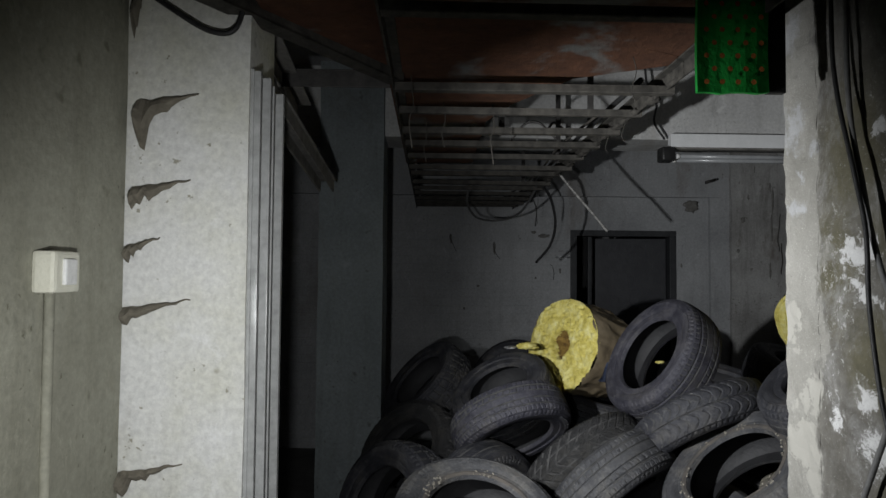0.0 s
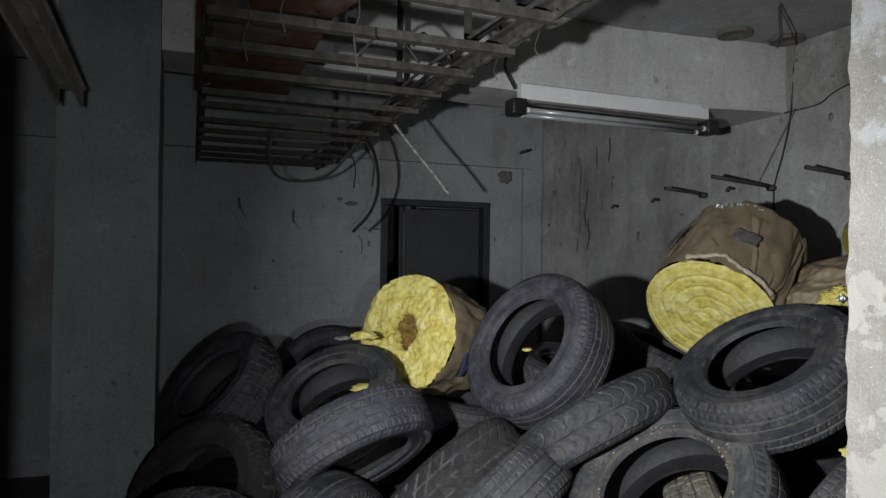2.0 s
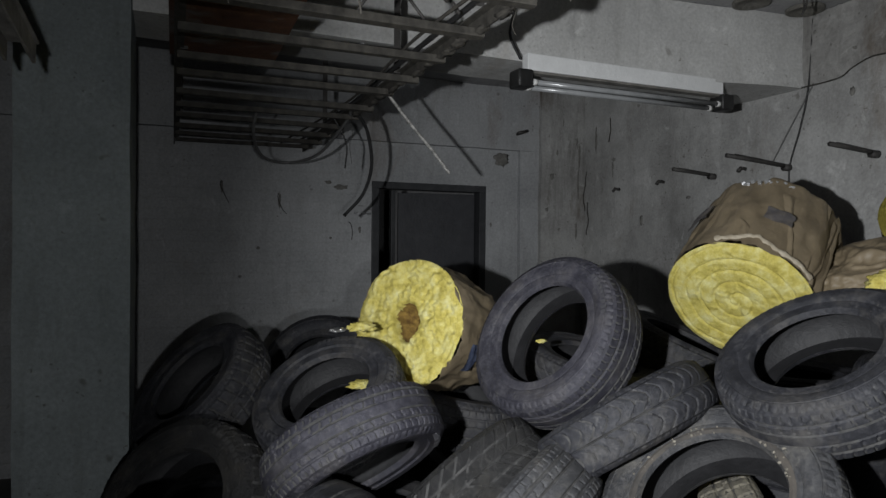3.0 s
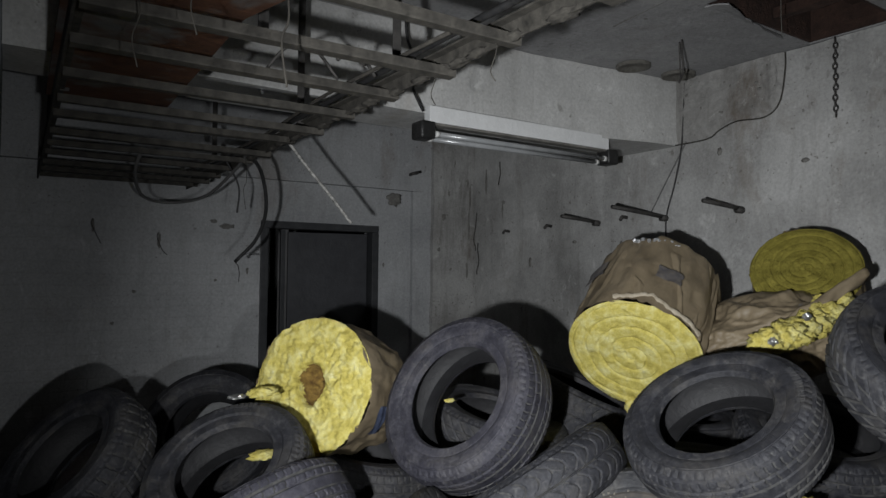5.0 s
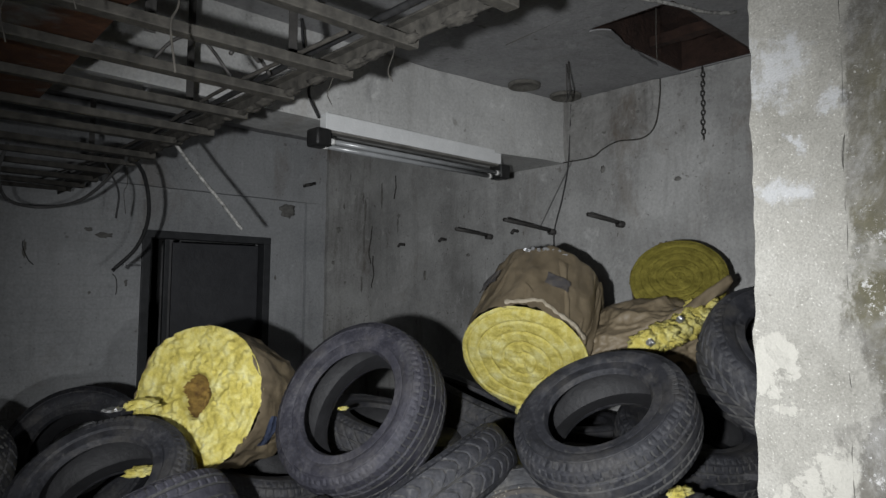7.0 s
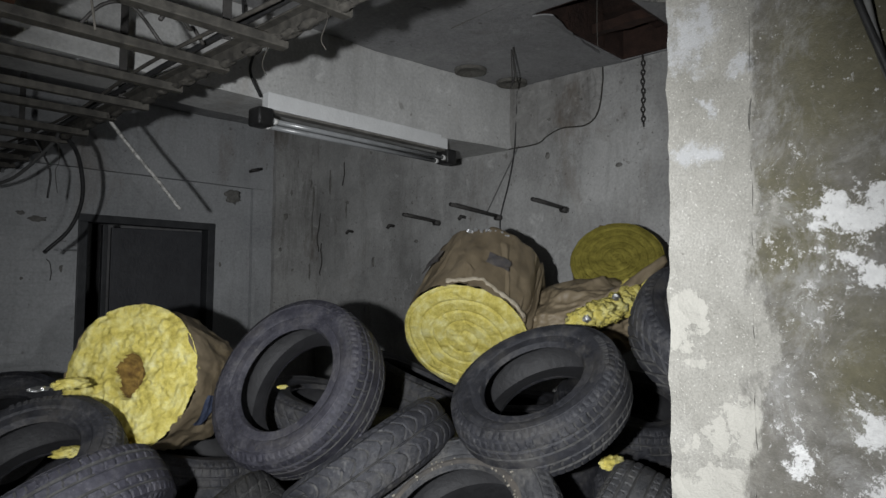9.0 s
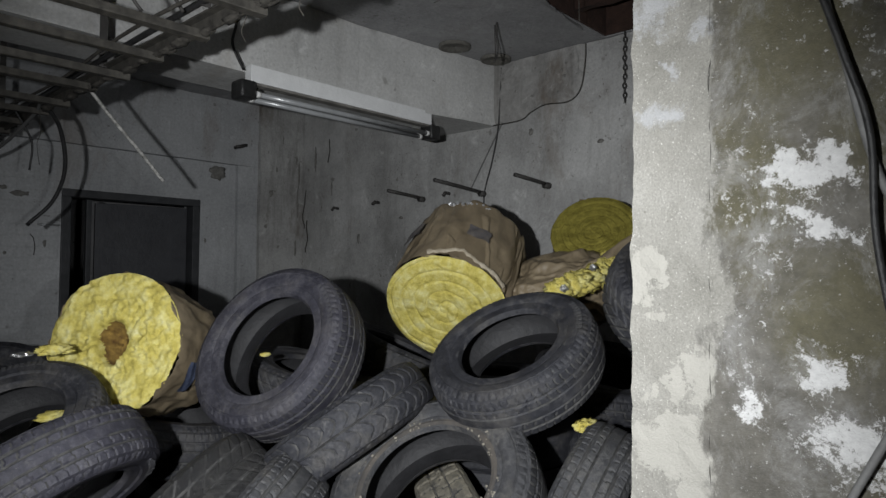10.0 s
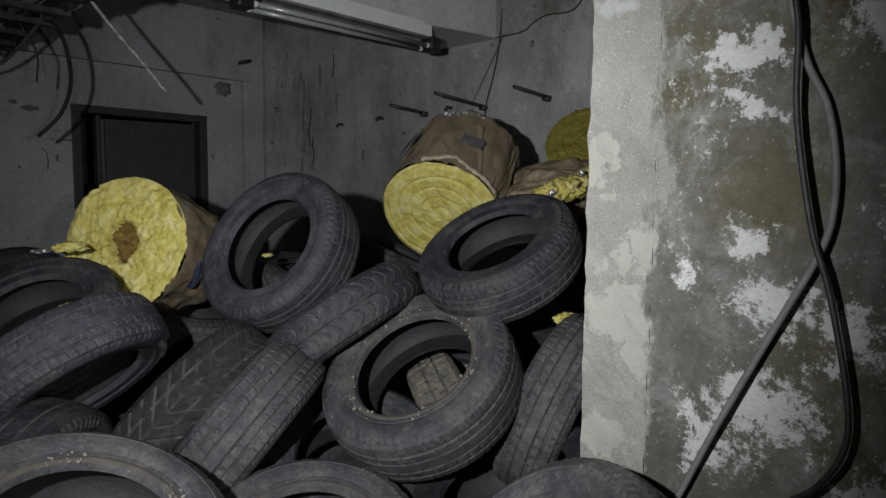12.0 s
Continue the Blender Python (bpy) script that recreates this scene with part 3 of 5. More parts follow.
def tyre_meshes(R, W, q, kind, material, bead, fine):
    key = (R, W, q, kind, material, bead, fine)
    if key in TYRES:
        return TYRES[key]
    seed = len(TYRES)
    rim, n = R * q, (432 if fine else 40)
    cols = [-0.40 + 0.8 * i / (40 if fine else 4) for i in range(41 if fine else 5)]

    def wob(t):
        return 1 + 0.007 * math.cos(2 * t + seed) + 0.004 * math.cos(3 * t + 2 * seed)

    def crown(t, k):
        out = []
        for a in cols:
            base = R - 0.010 * (abs(a) / 0.4) ** 3
            out.append((base - (groove(kind, a, t) if fine else 0.0), a * W))
        lip = R - 0.016
        return [(R - 0.020, -0.425 * W), (lip, -0.415 * W), *out, (lip, 0.415 * W), (R - 0.020, 0.425 * W)]

    def side(s):
        def prof(t, k):
            notch = 0.004 if fine and k % 6 < 2 else 0.0
            h = R - rim
            pts = [(rim - 0.004, 0.34), (rim, 0.40), (rim + 0.004, 0.432), (rim + 0.012, 0.445), (rim + 0.020, 0.438), (rim + 0.026, 0.452), (rim + 0.032, 0.447),
                   (rim + 0.35 * h, 0.482), (rim + 0.5 * h, 0.497), (rim + 0.62 * h, 0.499), (R - 0.042, 0.485), (R - 0.039, 0.492), (R - 0.036, 0.484)]
            pts = [(r, x * W * s) for r, x in pts] + [(R - 0.028, (0.468 * W - notch) * s), (R - 0.021, (0.44 * W - notch) * s), (R - 0.0195, 0.42 * W * s)]
            return pts if s < 0 else pts[::-1]
        return prof

    def liner(t, k):
        pts = [(rim - 0.004, 0.34), (rim + 0.02, 0.405), (rim + 0.55 * (R - rim), 0.44), (R - 0.045, 0.39), (R - 0.026, 0.25), (R - 0.022, 0.0)]
        return [(r, -x * W) for r, x in pts] + [(r, x * W) for r, x in pts[-2::-1]]

    def lettering(s):
        """Worn raised lettering, past reading."""
        bm = bmesh.new()
        rng = random.Random(seed * 2 + s)
        mid = rim + 0.62 * (R - rim)
        for start in (0.3,):
            a = start
            for _ in range(9):
                a += rng.uniform(0.055, 0.09)
                hh = rng.choice((0.008, 0.010))
                box_into(bm, s * W * 0.488, s * W * 0.505, mid - hh, mid + hh, -0.006, 0.006, 0, pose(0, 0, 0, math.degrees(a)))
        return mesh_of(bm, "lettering", material)

    def side_mesh(s):
        return mesh_of(revolve(side(s), n, wob), "sidewall", material)

    tread_bm = revolve(crown, n, wob)
    if fine:
        cut = (R - 0.0035) ** 2
        tread_bm.faces.ensure_lookup_table()
        per = len(cols) + 3
        for idx, face in enumerate(tread_bm.faces):
            k, i = divmod(idx, per)
            if 2 <= i < len(cols) + 1:
                t = 2 * math.pi * (k + 0.5) / n
                if groove(kind, (cols[i - 2] + cols[min(i - 1, len(cols) - 1)]) / 2, 2 * math.pi * k / n) > 0.001 and noise.noise((R * 50 + math.cos(t) * 4, math.sin(t) * 4, i * 0.15)) > -0.25:
                    face.material_index = 1
    tread_me = mesh_of(tread_bm, "tread", material)
    tread_me.materials.append(M["groove_dust"])
    TYRES[key] = (tread_me, side_mesh(-1), side_mesh(1), mesh_of(revolve(liner, n // 2, wob)if fine else revolve(liner, n, wob), "liner", "liner"),
                  mesh_of(revolve(lambda t, k: [(r, x * W + 0.0012) for r, x in ((rim + 0.002, 0.42), (rim + 0.011, 0.446), (rim + 0.019, 0.440))][::-1], n, wob), "bead", bead) if bead else None,
                  (lettering(-1), lettering(1)) if fine else (None, None))
    return TYRES[key]


def tyre(x, y, z, ax, ay, az, R=0.31, W=0.2, q=0.61, kind=0, label="worn black car tyre lying in the heap", material="rubber", bead="", fine=True, spin=0.0):
    """A tyre with its centre at x, y, z; its axis points along (ax, ay, az)."""
    ob = thing("tyre", label, "tyre", "heap of old tyres")
    turn = Vector((ax, ay, az)).to_track_quat("X", "Z").to_matrix().to_4x4()
    ob.matrix_basis = Matrix.Translation((x, y, z)) @ turn @ pose(0, 0, 0, spin)
    tread, left, right, liner, rim, letters = tyre_meshes(R, W, q, kind, material, bead, fine)
    for name, me, lab in (("tread", tread, ""), ("sidewall", left, ""), ("sidewall", right, ""), ("liner", liner, "smooth dark inner liner"), ("bead", rim, "rust-stained bead")):
        if me:
            p = new(name, me)
            p.parent = ob
            if lab:
                p["label"] = lab
            if name == "sidewall" and fine:
                o = new("lettering", letters[0 if me is left else 1])
                o.parent = p
                o["label"] = "worn raised lettering"
    return ob


def crumbs(ob, R, W, q, count, seed, out=0.03):
    """Crumbs of pale dirt that lie along the upper bead."""
    rng = random.Random(seed)
    bm = bmesh.new()
    while count:
        a = rng.uniform(0, 2 * math.pi)
        if noise.noise((math.cos(a) * 1.6 + seed, math.sin(a) * 1.6, 0)) < -0.05:
            continue
        count -= 1
        r = R * q + rng.uniform(-0.002, out)
        size = rng.uniform(0.0018, 0.0055)
        m = Matrix.Translation((0.448 * W, r * math.cos(a), r * math.sin(a))) @ pose(0, 0, 0, rng.uniform(0, 360), rng.uniform(0, 360)) @ Matrix.Diagonal((size, size * rng.uniform(0.6, 1.6), size * rng.uniform(0.5, 1), 1))
        bmesh.ops.create_icosphere(bm, subdivisions=1, radius=1.0, matrix=m)
    return tagged(part("dirt", bm, "pale_dirt", ob), "crumbs of pale dried dirt along the bead", kind="stuff")


simple("pale_dirt", (0.10, 0.092, 0.075), (0.27, 0.25, 0.21), 60, 0.95)
tyre(1.504, 3.506, 1.229, -0.838, -0.212, 0.502, 0.300, 0.188, 0.612, 0, "dusty black car tyre standing tilted on the heap", material="violet_rubber")
front = tyre(1.581, 2.842, 0.878, -0.630, -0.091, 0.771, 0.306, 0.202, 0.613, 0, "grey-worn car tyre leaning, with a rusty bead", bead="rust_bead", spin=40, material="dusty_rubber")
tyre(1.892, 2.801, 1.239, -0.573, 0.012, 0.820, 0.275, 0.171, 0.588, 0, "small black tyre lying tilted beside the insulation roll")
tyre(0.410, 4.459, 0.939, -0.672, -0.301, 0.676, 0.301, 0.196, 0.602, 2, "chunky-tread black tyre leaning near the pillar")
tyre(0.810, 3.833, 0.999, -0.446, -0.359, 0.820, 0.272, 0.190, 0.597, 0, "black tyre lying tilted below the insulation roll", spin=70)
tyre(0.806, 3.513, 0.929, 0.257, -0.603, -0.755, 0.279, 0.174, 0.630, 0, "dusty tyre tipped over with its block tread upward", material="violet_rubber")
tyre(0.337, 3.857, 0.678, -0.586, -0.590, 0.555, 0.300, 0.185, 0.611, 2, "brown-dusted tyre leaning on the heap", spin=20, material="mud_rubber")
tyre(1.151, 3.434, 0.756, 0.443, -0.617, -0.650, 0.303, 0.192, 0.615, 1, "muddy dark tyre with chevron tread upward", material="mud_rubber")
tyre(1.198, 3.226, 0.721, 0.524, -0.589, -0.615, 0.302, 0.196, 0.615, 0, "grey tyre with block tread turned upward", spin=15, material="dusty_rubber")
tyre(1.586, 3.237, 0.994, 0.281, -0.525, -0.803, 0.301, 0.167, 0.615, 3, "dusty tyre tipped, with curved tread grooves")
low = tyre(0.597, 2.815, 0.719, 0.104, -0.403, 0.910, 0.306, 0.194, 0.606, 0, "grey tyre lying flat with a rusty flaking bead", bead="rust_bead", spin=100, material="dusty_rubber")
tyre(1.092, 2.745, 0.522, -0.189, -0.295, 0.937, 0.304, 0.195, 0.615, 2, "black tyre lying nearly flat low on the heap", bead="rust_bead", material="dusty_rubber")
tyre(1.072, 2.025, 0.715, -0.628, 0.386, 0.676, 0.304, 0.195, 0.615, 0, "dusty tyre lying against the wall end", spin=55, material="dusty_rubber")
tyre(1.983, 2.613, 0.761, 0.283, -0.892, -0.353, 0.305, 0.188, 0.615, 0, "tyre with ribbed tread standing beside the wall end", spin=33, material="dusty_rubber")
tyre(2.352, 2.416, 1.411, -0.404, -0.539, 0.739, 0.296, 0.177, 0.621, 1, "black tyre leaning high against the wall end")
tyre(0.282, 3.336, 0.577, -0.698, -0.637, 0.328, 0.315, 0.20, 0.623, 2, "brown-dusted tyre standing low on the heap", spin=65)
tyre(2.42, 3.90, 1.06, 0.29, -0.28, 0.92, 0.31, 0.20, 0.61, 3, "dark tyre lying behind the standing tyre")
tyre(1.95, 3.92, 1.00, 0.12, -0.2, 0.97, 0.31, 0.20, 0.61, 1, "dark tyre lying behind the standing tyre", spin=25)
tyre(1.42, 4.10, 0.88, 0.12, -0.15, 0.98, 0.31, 0.20, 0.61, 0, "dark tyre lying under the insulation roll", spin=80)
tyre(1.02, 4.98, 0.86, -0.45, -0.75, 0.48, 0.32, 0.20, 0.60, 1, "black tyre standing behind the insulation roll")
tyre(0.648, 3.380, 0.592, 0.645, -0.732, -0.217, 0.303, 0.190, 0.615, 4, "worn tyre with smooth tread turned up", spin=45)
tyre(2.78, 2.98, 1.02, -0.20, -0.22, 0.95, 0.31, 0.20, 0.60, 0, "black tyre lying flat under the leaning tyre")
tyre(2.50, 2.62, 0.84, -0.30, -0.10, 0.95, 0.31, 0.20, 0.61, 1, "black tyre lying flat under the leaning tyre", spin=10)
tyre(1.93, 3.00, 0.60, 0.66, -0.52, 0.45, 0.28, 0.18, 0.60, 2, "mud-caked brown tyre inside the heap", "muddy")
tyre(1.46, 3.02, 0.58, -0.25, -0.40, 0.88, 0.30, 0.19, 0.61, 0, "dark tyre lying inside the heap", spin=50)
tyre(1.62, 2.52, 0.60, -0.20, 0.30, 0.93, 0.30, 0.19, 0.61, 2, "dark tyre lying low in the heap", spin=35)
crumbs(front, 0.306, 0.202, 0.613, 70, 4)
crumbs(low, 0.306, 0.194, 0.606, 130, 9)
STACKS = ((0.35, 2.75, 1), (0.35, 3.42, 1), (0.35, 4.08, 1), (0.42, 4.74, 2), (1.0, 2.62, 1), (1.0, 3.26, 2), (1.02, 3.92, 3), (1.06, 4.57, 3), (1.66, 2.35, 2), (1.66, 3.0, 1), (1.68, 3.66, 3), (1.70, 4.32, 4),
          (1.72, 4.98, 3), (2.30, 2.55, 3), (2.32, 3.2, 5), (2.34, 3.85, 4), (2.36, 4.5, 4), (2.95, 2.45, 3), (2.97, 3.1, 4), (2.97, 3.75, 5), (3.0, 4.4, 4))
for sx, sy, layers in STACKS:
    for i in range(layers):
        tyre(sx + 0.03 * math.sin(i * 2 + sx), sy + 0.03 * math.cos(i * 3 + sy), 0.1 + 0.2 * i, 0, 0, 1, 0.31, 0.2, 0.6, 0, "dark tyre stacked deep in the heap", fine=False)


# ---- glass wool rolls ----
def wool_face(r, layers, hollow, seed):
    """The cut end of a roll: spiral layers, torn and lumpy, sunk towards a hollow core if it has one."""
    bm = bmesh.new()
    nr, nt = 72, 190
    rows = []
    for i in range(nr + 1):
        f = i / nr
        row = []
        for k in range(nt):
            t = 2 * math.pi * k / nt
            rr = r * f * (1 + 0.014 * noise.noise((math.cos(t) * 1.5, math.sin(t) * 1.5, seed)))
            p = Vector((0, rr * math.cos(t), rr * math.sin(t)))
            turn = (f * layers + t / (2 * math.pi) + 0.18 * noise.noise(p * 6)) % 1
            x = 0.011 * (1 - abs(2 * turn - 1) ** 8) if layers else 0.0
            k2 = 0.35 if layers else 0.7
            x += (0.002 if layers else 0.008) * noise.noise(p * 48) - (0.0 if layers else 0.016) * abs(noise.noise(p * 26)) * (1 - 0.7 * f) + k2 * (0.012 * noise.noise(p * 22 + Vector((seed, 0, 0))) + 0.02 * noise.noise(p * 7 + Vector((seed, 3, 0))) + 0.005 * noise.noise(p * 55))
            x -= 0.012 * max(0.0, f - 0.86) ** 2 / 0.0196
            if hollow:
                d = math.hypot(p.y + 0.006, (p.z - 0.004) * 0.72) * (1 + 0.35 * noise.noise(p * 14))
                x -= 0.105 * max(0.0, 1 - (d / 0.060) ** 2) ** 0.7 + 0.018 * max(0.0, 1 - d / 0.11)
                x += 0.005 * noise.noise(p * 95) + 0.004 * noise.noise(p * 44 + Vector((0, 5, 0))) + 0.008 * noise.noise(p * 15 + Vector((4, 0, 0)))
            p.x = x
            row.append(bm.verts.new(p))
        rows.append(row)
    for a, b in zip(rows, rows[1:]):
        for k in range(nt):
            j = (k + 1) % nt
            bm.faces.new((a[k], b[k], b[j], a[j]))
    bmesh.ops.remove_doubles(bm, verts=rows[0], dist=0.001)
    return bm


def wrapper(r, length, seed, gather=0.0, ragged=0.02, sag=0.0):
    """Paper round a roll: creased along its length, closed at the far end."""
    bm = bmesh.new()
    nx, nt = 40, 120
    rows = []
    for i in range(nx + 1):
        f = i / nx
        row = []
        for k in range(nt):
            t = 2 * math.pi * k / nt
            c = Vector((math.cos(t), math.sin(t), 0))
            x = -0.012 - f * length + (1 - f) * ragged * (noise.noise(c * 3 + Vector((0, 0, seed))) + 0.6 * noise.noise(c * 9 + Vector((0, 0, seed))))
            rr = r + 0.005
            rr += 0.016 * noise.noise((c.x * 3, c.y * 3, f * 2 + seed)) - 0.027 * abs(noise.noise((c.x * 3.2 + f * 1.5, c.y * 3.2, f * 1.4 + seed))) - 0.012 * abs(noise.noise((c.x * 7 - f * 2, c.y * 7, f * 2.6 + seed))) + 0.006 * noise.noise((c.x * 16, c.y * 16, f * 6))
            rr *= 1 - gather * f * f - sag * max(0.0, math.sin(t)) * f
            if f > 0.86:
                rr *= math.sqrt(max(0.02, 1 - ((f - 0.86) / 0.14) ** 2 * 0.75))
            row.append(bm.verts.new((x, rr * c.x, rr * c.y)))
        rows.append(row)
    for a, b in zip(rows, rows[1:]):
        for k in range(nt):
            j = (k + 1) % nt
            bm.faces.new((a[k], b[k], b[j], a[j]))
    cap = bm.verts.new((rows[-1][0].co.x - 0.01, 0, 0))
    for k in range(nt):
        bm.faces.new((rows[-1][k], cap, rows[-1][(k + 1) % nt]))
    return bm


def patch(r, x0, x1, t0, t1, lift):
    """A printed label that follows the wrapper."""
    bm = bmesh.new()
    g = [[bm.verts.new((x0 + (x1 - x0) * i / 6, (r + lift + 0.004 * math.sin(i * 1.7 + k)) * math.cos(radians(t0 + (t1 - t0) * k / 6)), (r + lift + 0.004 * math.sin(i + k * 1.3)) * math.sin(radians(t0 + (t1 - t0) * k / 6)))) for k in range(7)] for i in range(7)]
    for a, b in zip(g, g[1:]):
        for k in range(6):
            bm.faces.new((a[k], b[k], b[k + 1], a[k + 1]))
    return bm


def tuft(size, seed, sub=4):
    """A torn lump of wool."""
    bm = bmesh.new()
    bmesh.ops.create_icosphere(bm, subdivisions=sub, radius=1.0)
    for v in bm.verts:
        d = v.co.normalized()
        s = 1 + 0.45 * noise.noise(d * 2.2 + Vector((seed, 0, 0))) + 0.3 * noise.noise(d * 6 + Vector((seed, 0, 0))) + 0.12 * noise.noise(d * 16)
        v.co = Vector((d.x * size[0], d.y * size[1], d.z * size[2])) * s
    return bm


def roll(x, y, z, ax, ay, az, r, length, label, wool="wool", layers=5, hollow=False, gather=0.1, sag=0.0, spin=0.0, ragged=0.02):
    ob = thing("insulation_roll", label, "insulation roll")
    turn = Vector((ax, ay, az)).to_track_quat("X", "Z").to_matrix().to_4x4()
    ob.matrix_basis = Matrix.Translation((x, y, z)) @ turn @ pose(0, 0, 0, spin)
    end = part("wool_end", wool_face(r, layers, hollow, x * 3), wool, ob, "cut end of yellow glass wool", True)
    paper = part("wrapper", wrapper(r, length, y * 2, gather, ragged, sag), "paper", ob, "creased brown paper wrapper", True)
    return ob, end, paper


first, first_end, first_paper = roll(1.13, 3.975, 1.248, -0.818, -0.525, 0.235, 0.255, 0.40, "yellow glass wool roll with hollow core, torn end", layers=0, hollow=True, gather=0.12, ragged=0.03)
bm = tuft((0.035, 0.014, 0.034), 9)
bmesh.ops.translate(bm, verts=bm.verts[:], vec=(-0.085, 0.012, -0.012))
first_end.data.materials.append(M["core_brown"])
for f in first_end.data.polygons:
    c = f.center
    if c.x < -0.040 + 0.022 * noise.noise(c * 30) and math.hypot(c.y, c.z) < 0.12:
        f.material_index = 1
part("core", bm, "core_brown", first_end, "brown stained cardboard core", True)
part("print", patch(0.255, -0.09, -0.15, -34, -10, 0.010), "print_blue", first_paper, "dark blue printed label", True)
for i, (ty, tz, sz) in enumerate(((-0.05, -0.235, 0.03), (0.05, -0.235, 0.022))):
    o = part("wool_scrap", tuft((0.02, sz, 0.025), 5 + i), "wool", first_end, "torn scrap of wool", True)
    o.location = (0.02, ty, tz)
second, second_end, second_paper = roll(2.269, 3.437, 1.35, -0.755, -0.369, -0.541, 0.264, 0.56, "big yellow glass wool roll in creased brown paper", layers=5, gather=0.02, ragged=0.03)
part("print", patch(0.264, -0.16, -0.24, 52, 72, 0.022), "print_grey", second_paper, "faded printed label", True)
part("print", patch(0.264, -0.20, -0.30, 118, 140, 0.022), "print_grey", second_paper, "faded printed label", True)
o = part("wool_scrap", tuft((0.04, 0.035, 0.05), 11), "wool", second_end, "loose scrap of wool", True)
o.location = (-0.03, 0.285, -0.06)
o = part("wool_scrap", tuft((0.03, 0.03, 0.045), 12), "wool", second_end, "loose scrap of wool", True)
o.location = (0.01, -0.04, -0.265)


def fold(r, x0, x1, t0, t1, wide, lift):
    """A crease of paper standing off the wrapper, from x0 at the angle t0 to x1 at t1."""
    bm = bmesh.new()
    rows = []
    for i in range(25):
        f = i / 24
        t = radians(t0 + (t1 - t0) * f + 2.5 * noise.noise((f * 5, t0, 0)))
        rows.append([])
        for k, (dt, h) in enumerate(((-wide, -0.012), (-0.25 * wide, lift * 0.8), (0.0, lift), (0.25 * wide, lift * 0.55), (wide, -0.012))):
            a = t + radians(dt)
            rr = r * 0.985 + h * (0.55 + 0.6 * abs(noise.noise((f * 4, t0 * 0.1, 2)))) * math.sin(math.pi * min(1.0, 0.12 + 0.88 * f)) ** 0.35
            rows[-1].append(bm.verts.new((x0 + (x1 - x0) * f, rr * math.cos(a), rr * math.sin(a))))
    for ra, rb in zip(rows, rows[1:]):
        for k in range(4):
            bm.faces.new((ra[k], ra[k + 1], rb[k + 1], rb[k]))
    return bm


for x0, x1, t0, t1, wide, lift in ((-0.02, -0.50, 30, 24, 5, 0.020), (-0.01, -0.46, 18, 13, 4, 0.018), (-0.02, -0.40, 42, 62, 5, 0.016), (-0.03, -0.52, 6, 8, 5, 0.018), (-0.05, -0.30, 78, 100, 6, 0.014), (-0.06, -0.42, 120, 112, 6, 0.012), (-0.02, -0.30, 150, 138, 6, 0.014)):
    part("fold", fold(0.264, x0, x1, t0, t1, wide, lift), "paper", second_paper, "creased paper fold", True)
bm = bmesh.new()
rows = []
for i in range(41):
    t = radians(22 + 78 * i / 40)
    x = -0.012 - 0.020 * abs(noise.noise((i * 0.23, 4, 0))) - 0.028 * math.exp(-((i - 26) / 5) ** 2)
    rows.append([bm.verts.new((x - 0.016 * k / 2 + 0.004 * noise.noise((i * 0.5, k, 0)), (0.268 + 0.012 * math.sin(math.pi * k / 2) + 0.006 * noise.noise((i * 0.4, 7, k))) * math.cos(t), (0.268 + 0.012 * math.sin(math.pi * k / 2) + 0.006 * noise.noise((i * 0.4, 7, k))) * math.sin(t))) for k in range(3)])
for ra, rb in zip(rows, rows[1:]):
    for k in range(2):
        bm.faces.new((ra[k], ra[k + 1], rb[k + 1], rb[k]))
part("torn_edge", bm, "paper_pale", second_paper, "pale torn paper edge", True)
bm = bmesh.new()
for k in range(12):
    t = radians(62 + k * 4.1 + 2 * math.sin(k * 5))
    c = Vector((-0.475 + 0.008 * math.sin(k * 2.1), 0.254 * math.cos(t), 0.254 * math.sin(t)))
    h = 0.002 + 0.006 * abs(math.sin(k * 3.3)) ** 2
    box_into(bm, c.x - h, c.x + h, c.y - 0.006, c.y + 0.006, c.z - 0.006, c.z + h, 0.001, Matrix.Translation(c) @ pose(0, 0, 0, k * 37, k * 61, k * 23) @ Matrix.Translation(-c))
part("foil_trim", bm, "galvanised", second_paper, "crumpled foil edge")
roll(3.02, 3.16, 1.70, -0.72, -0.30, 0.52, 0.215, 0.42, "olive-yellow glass wool roll in the corner", wool="olive_wool", layers=6, gather=0.05)


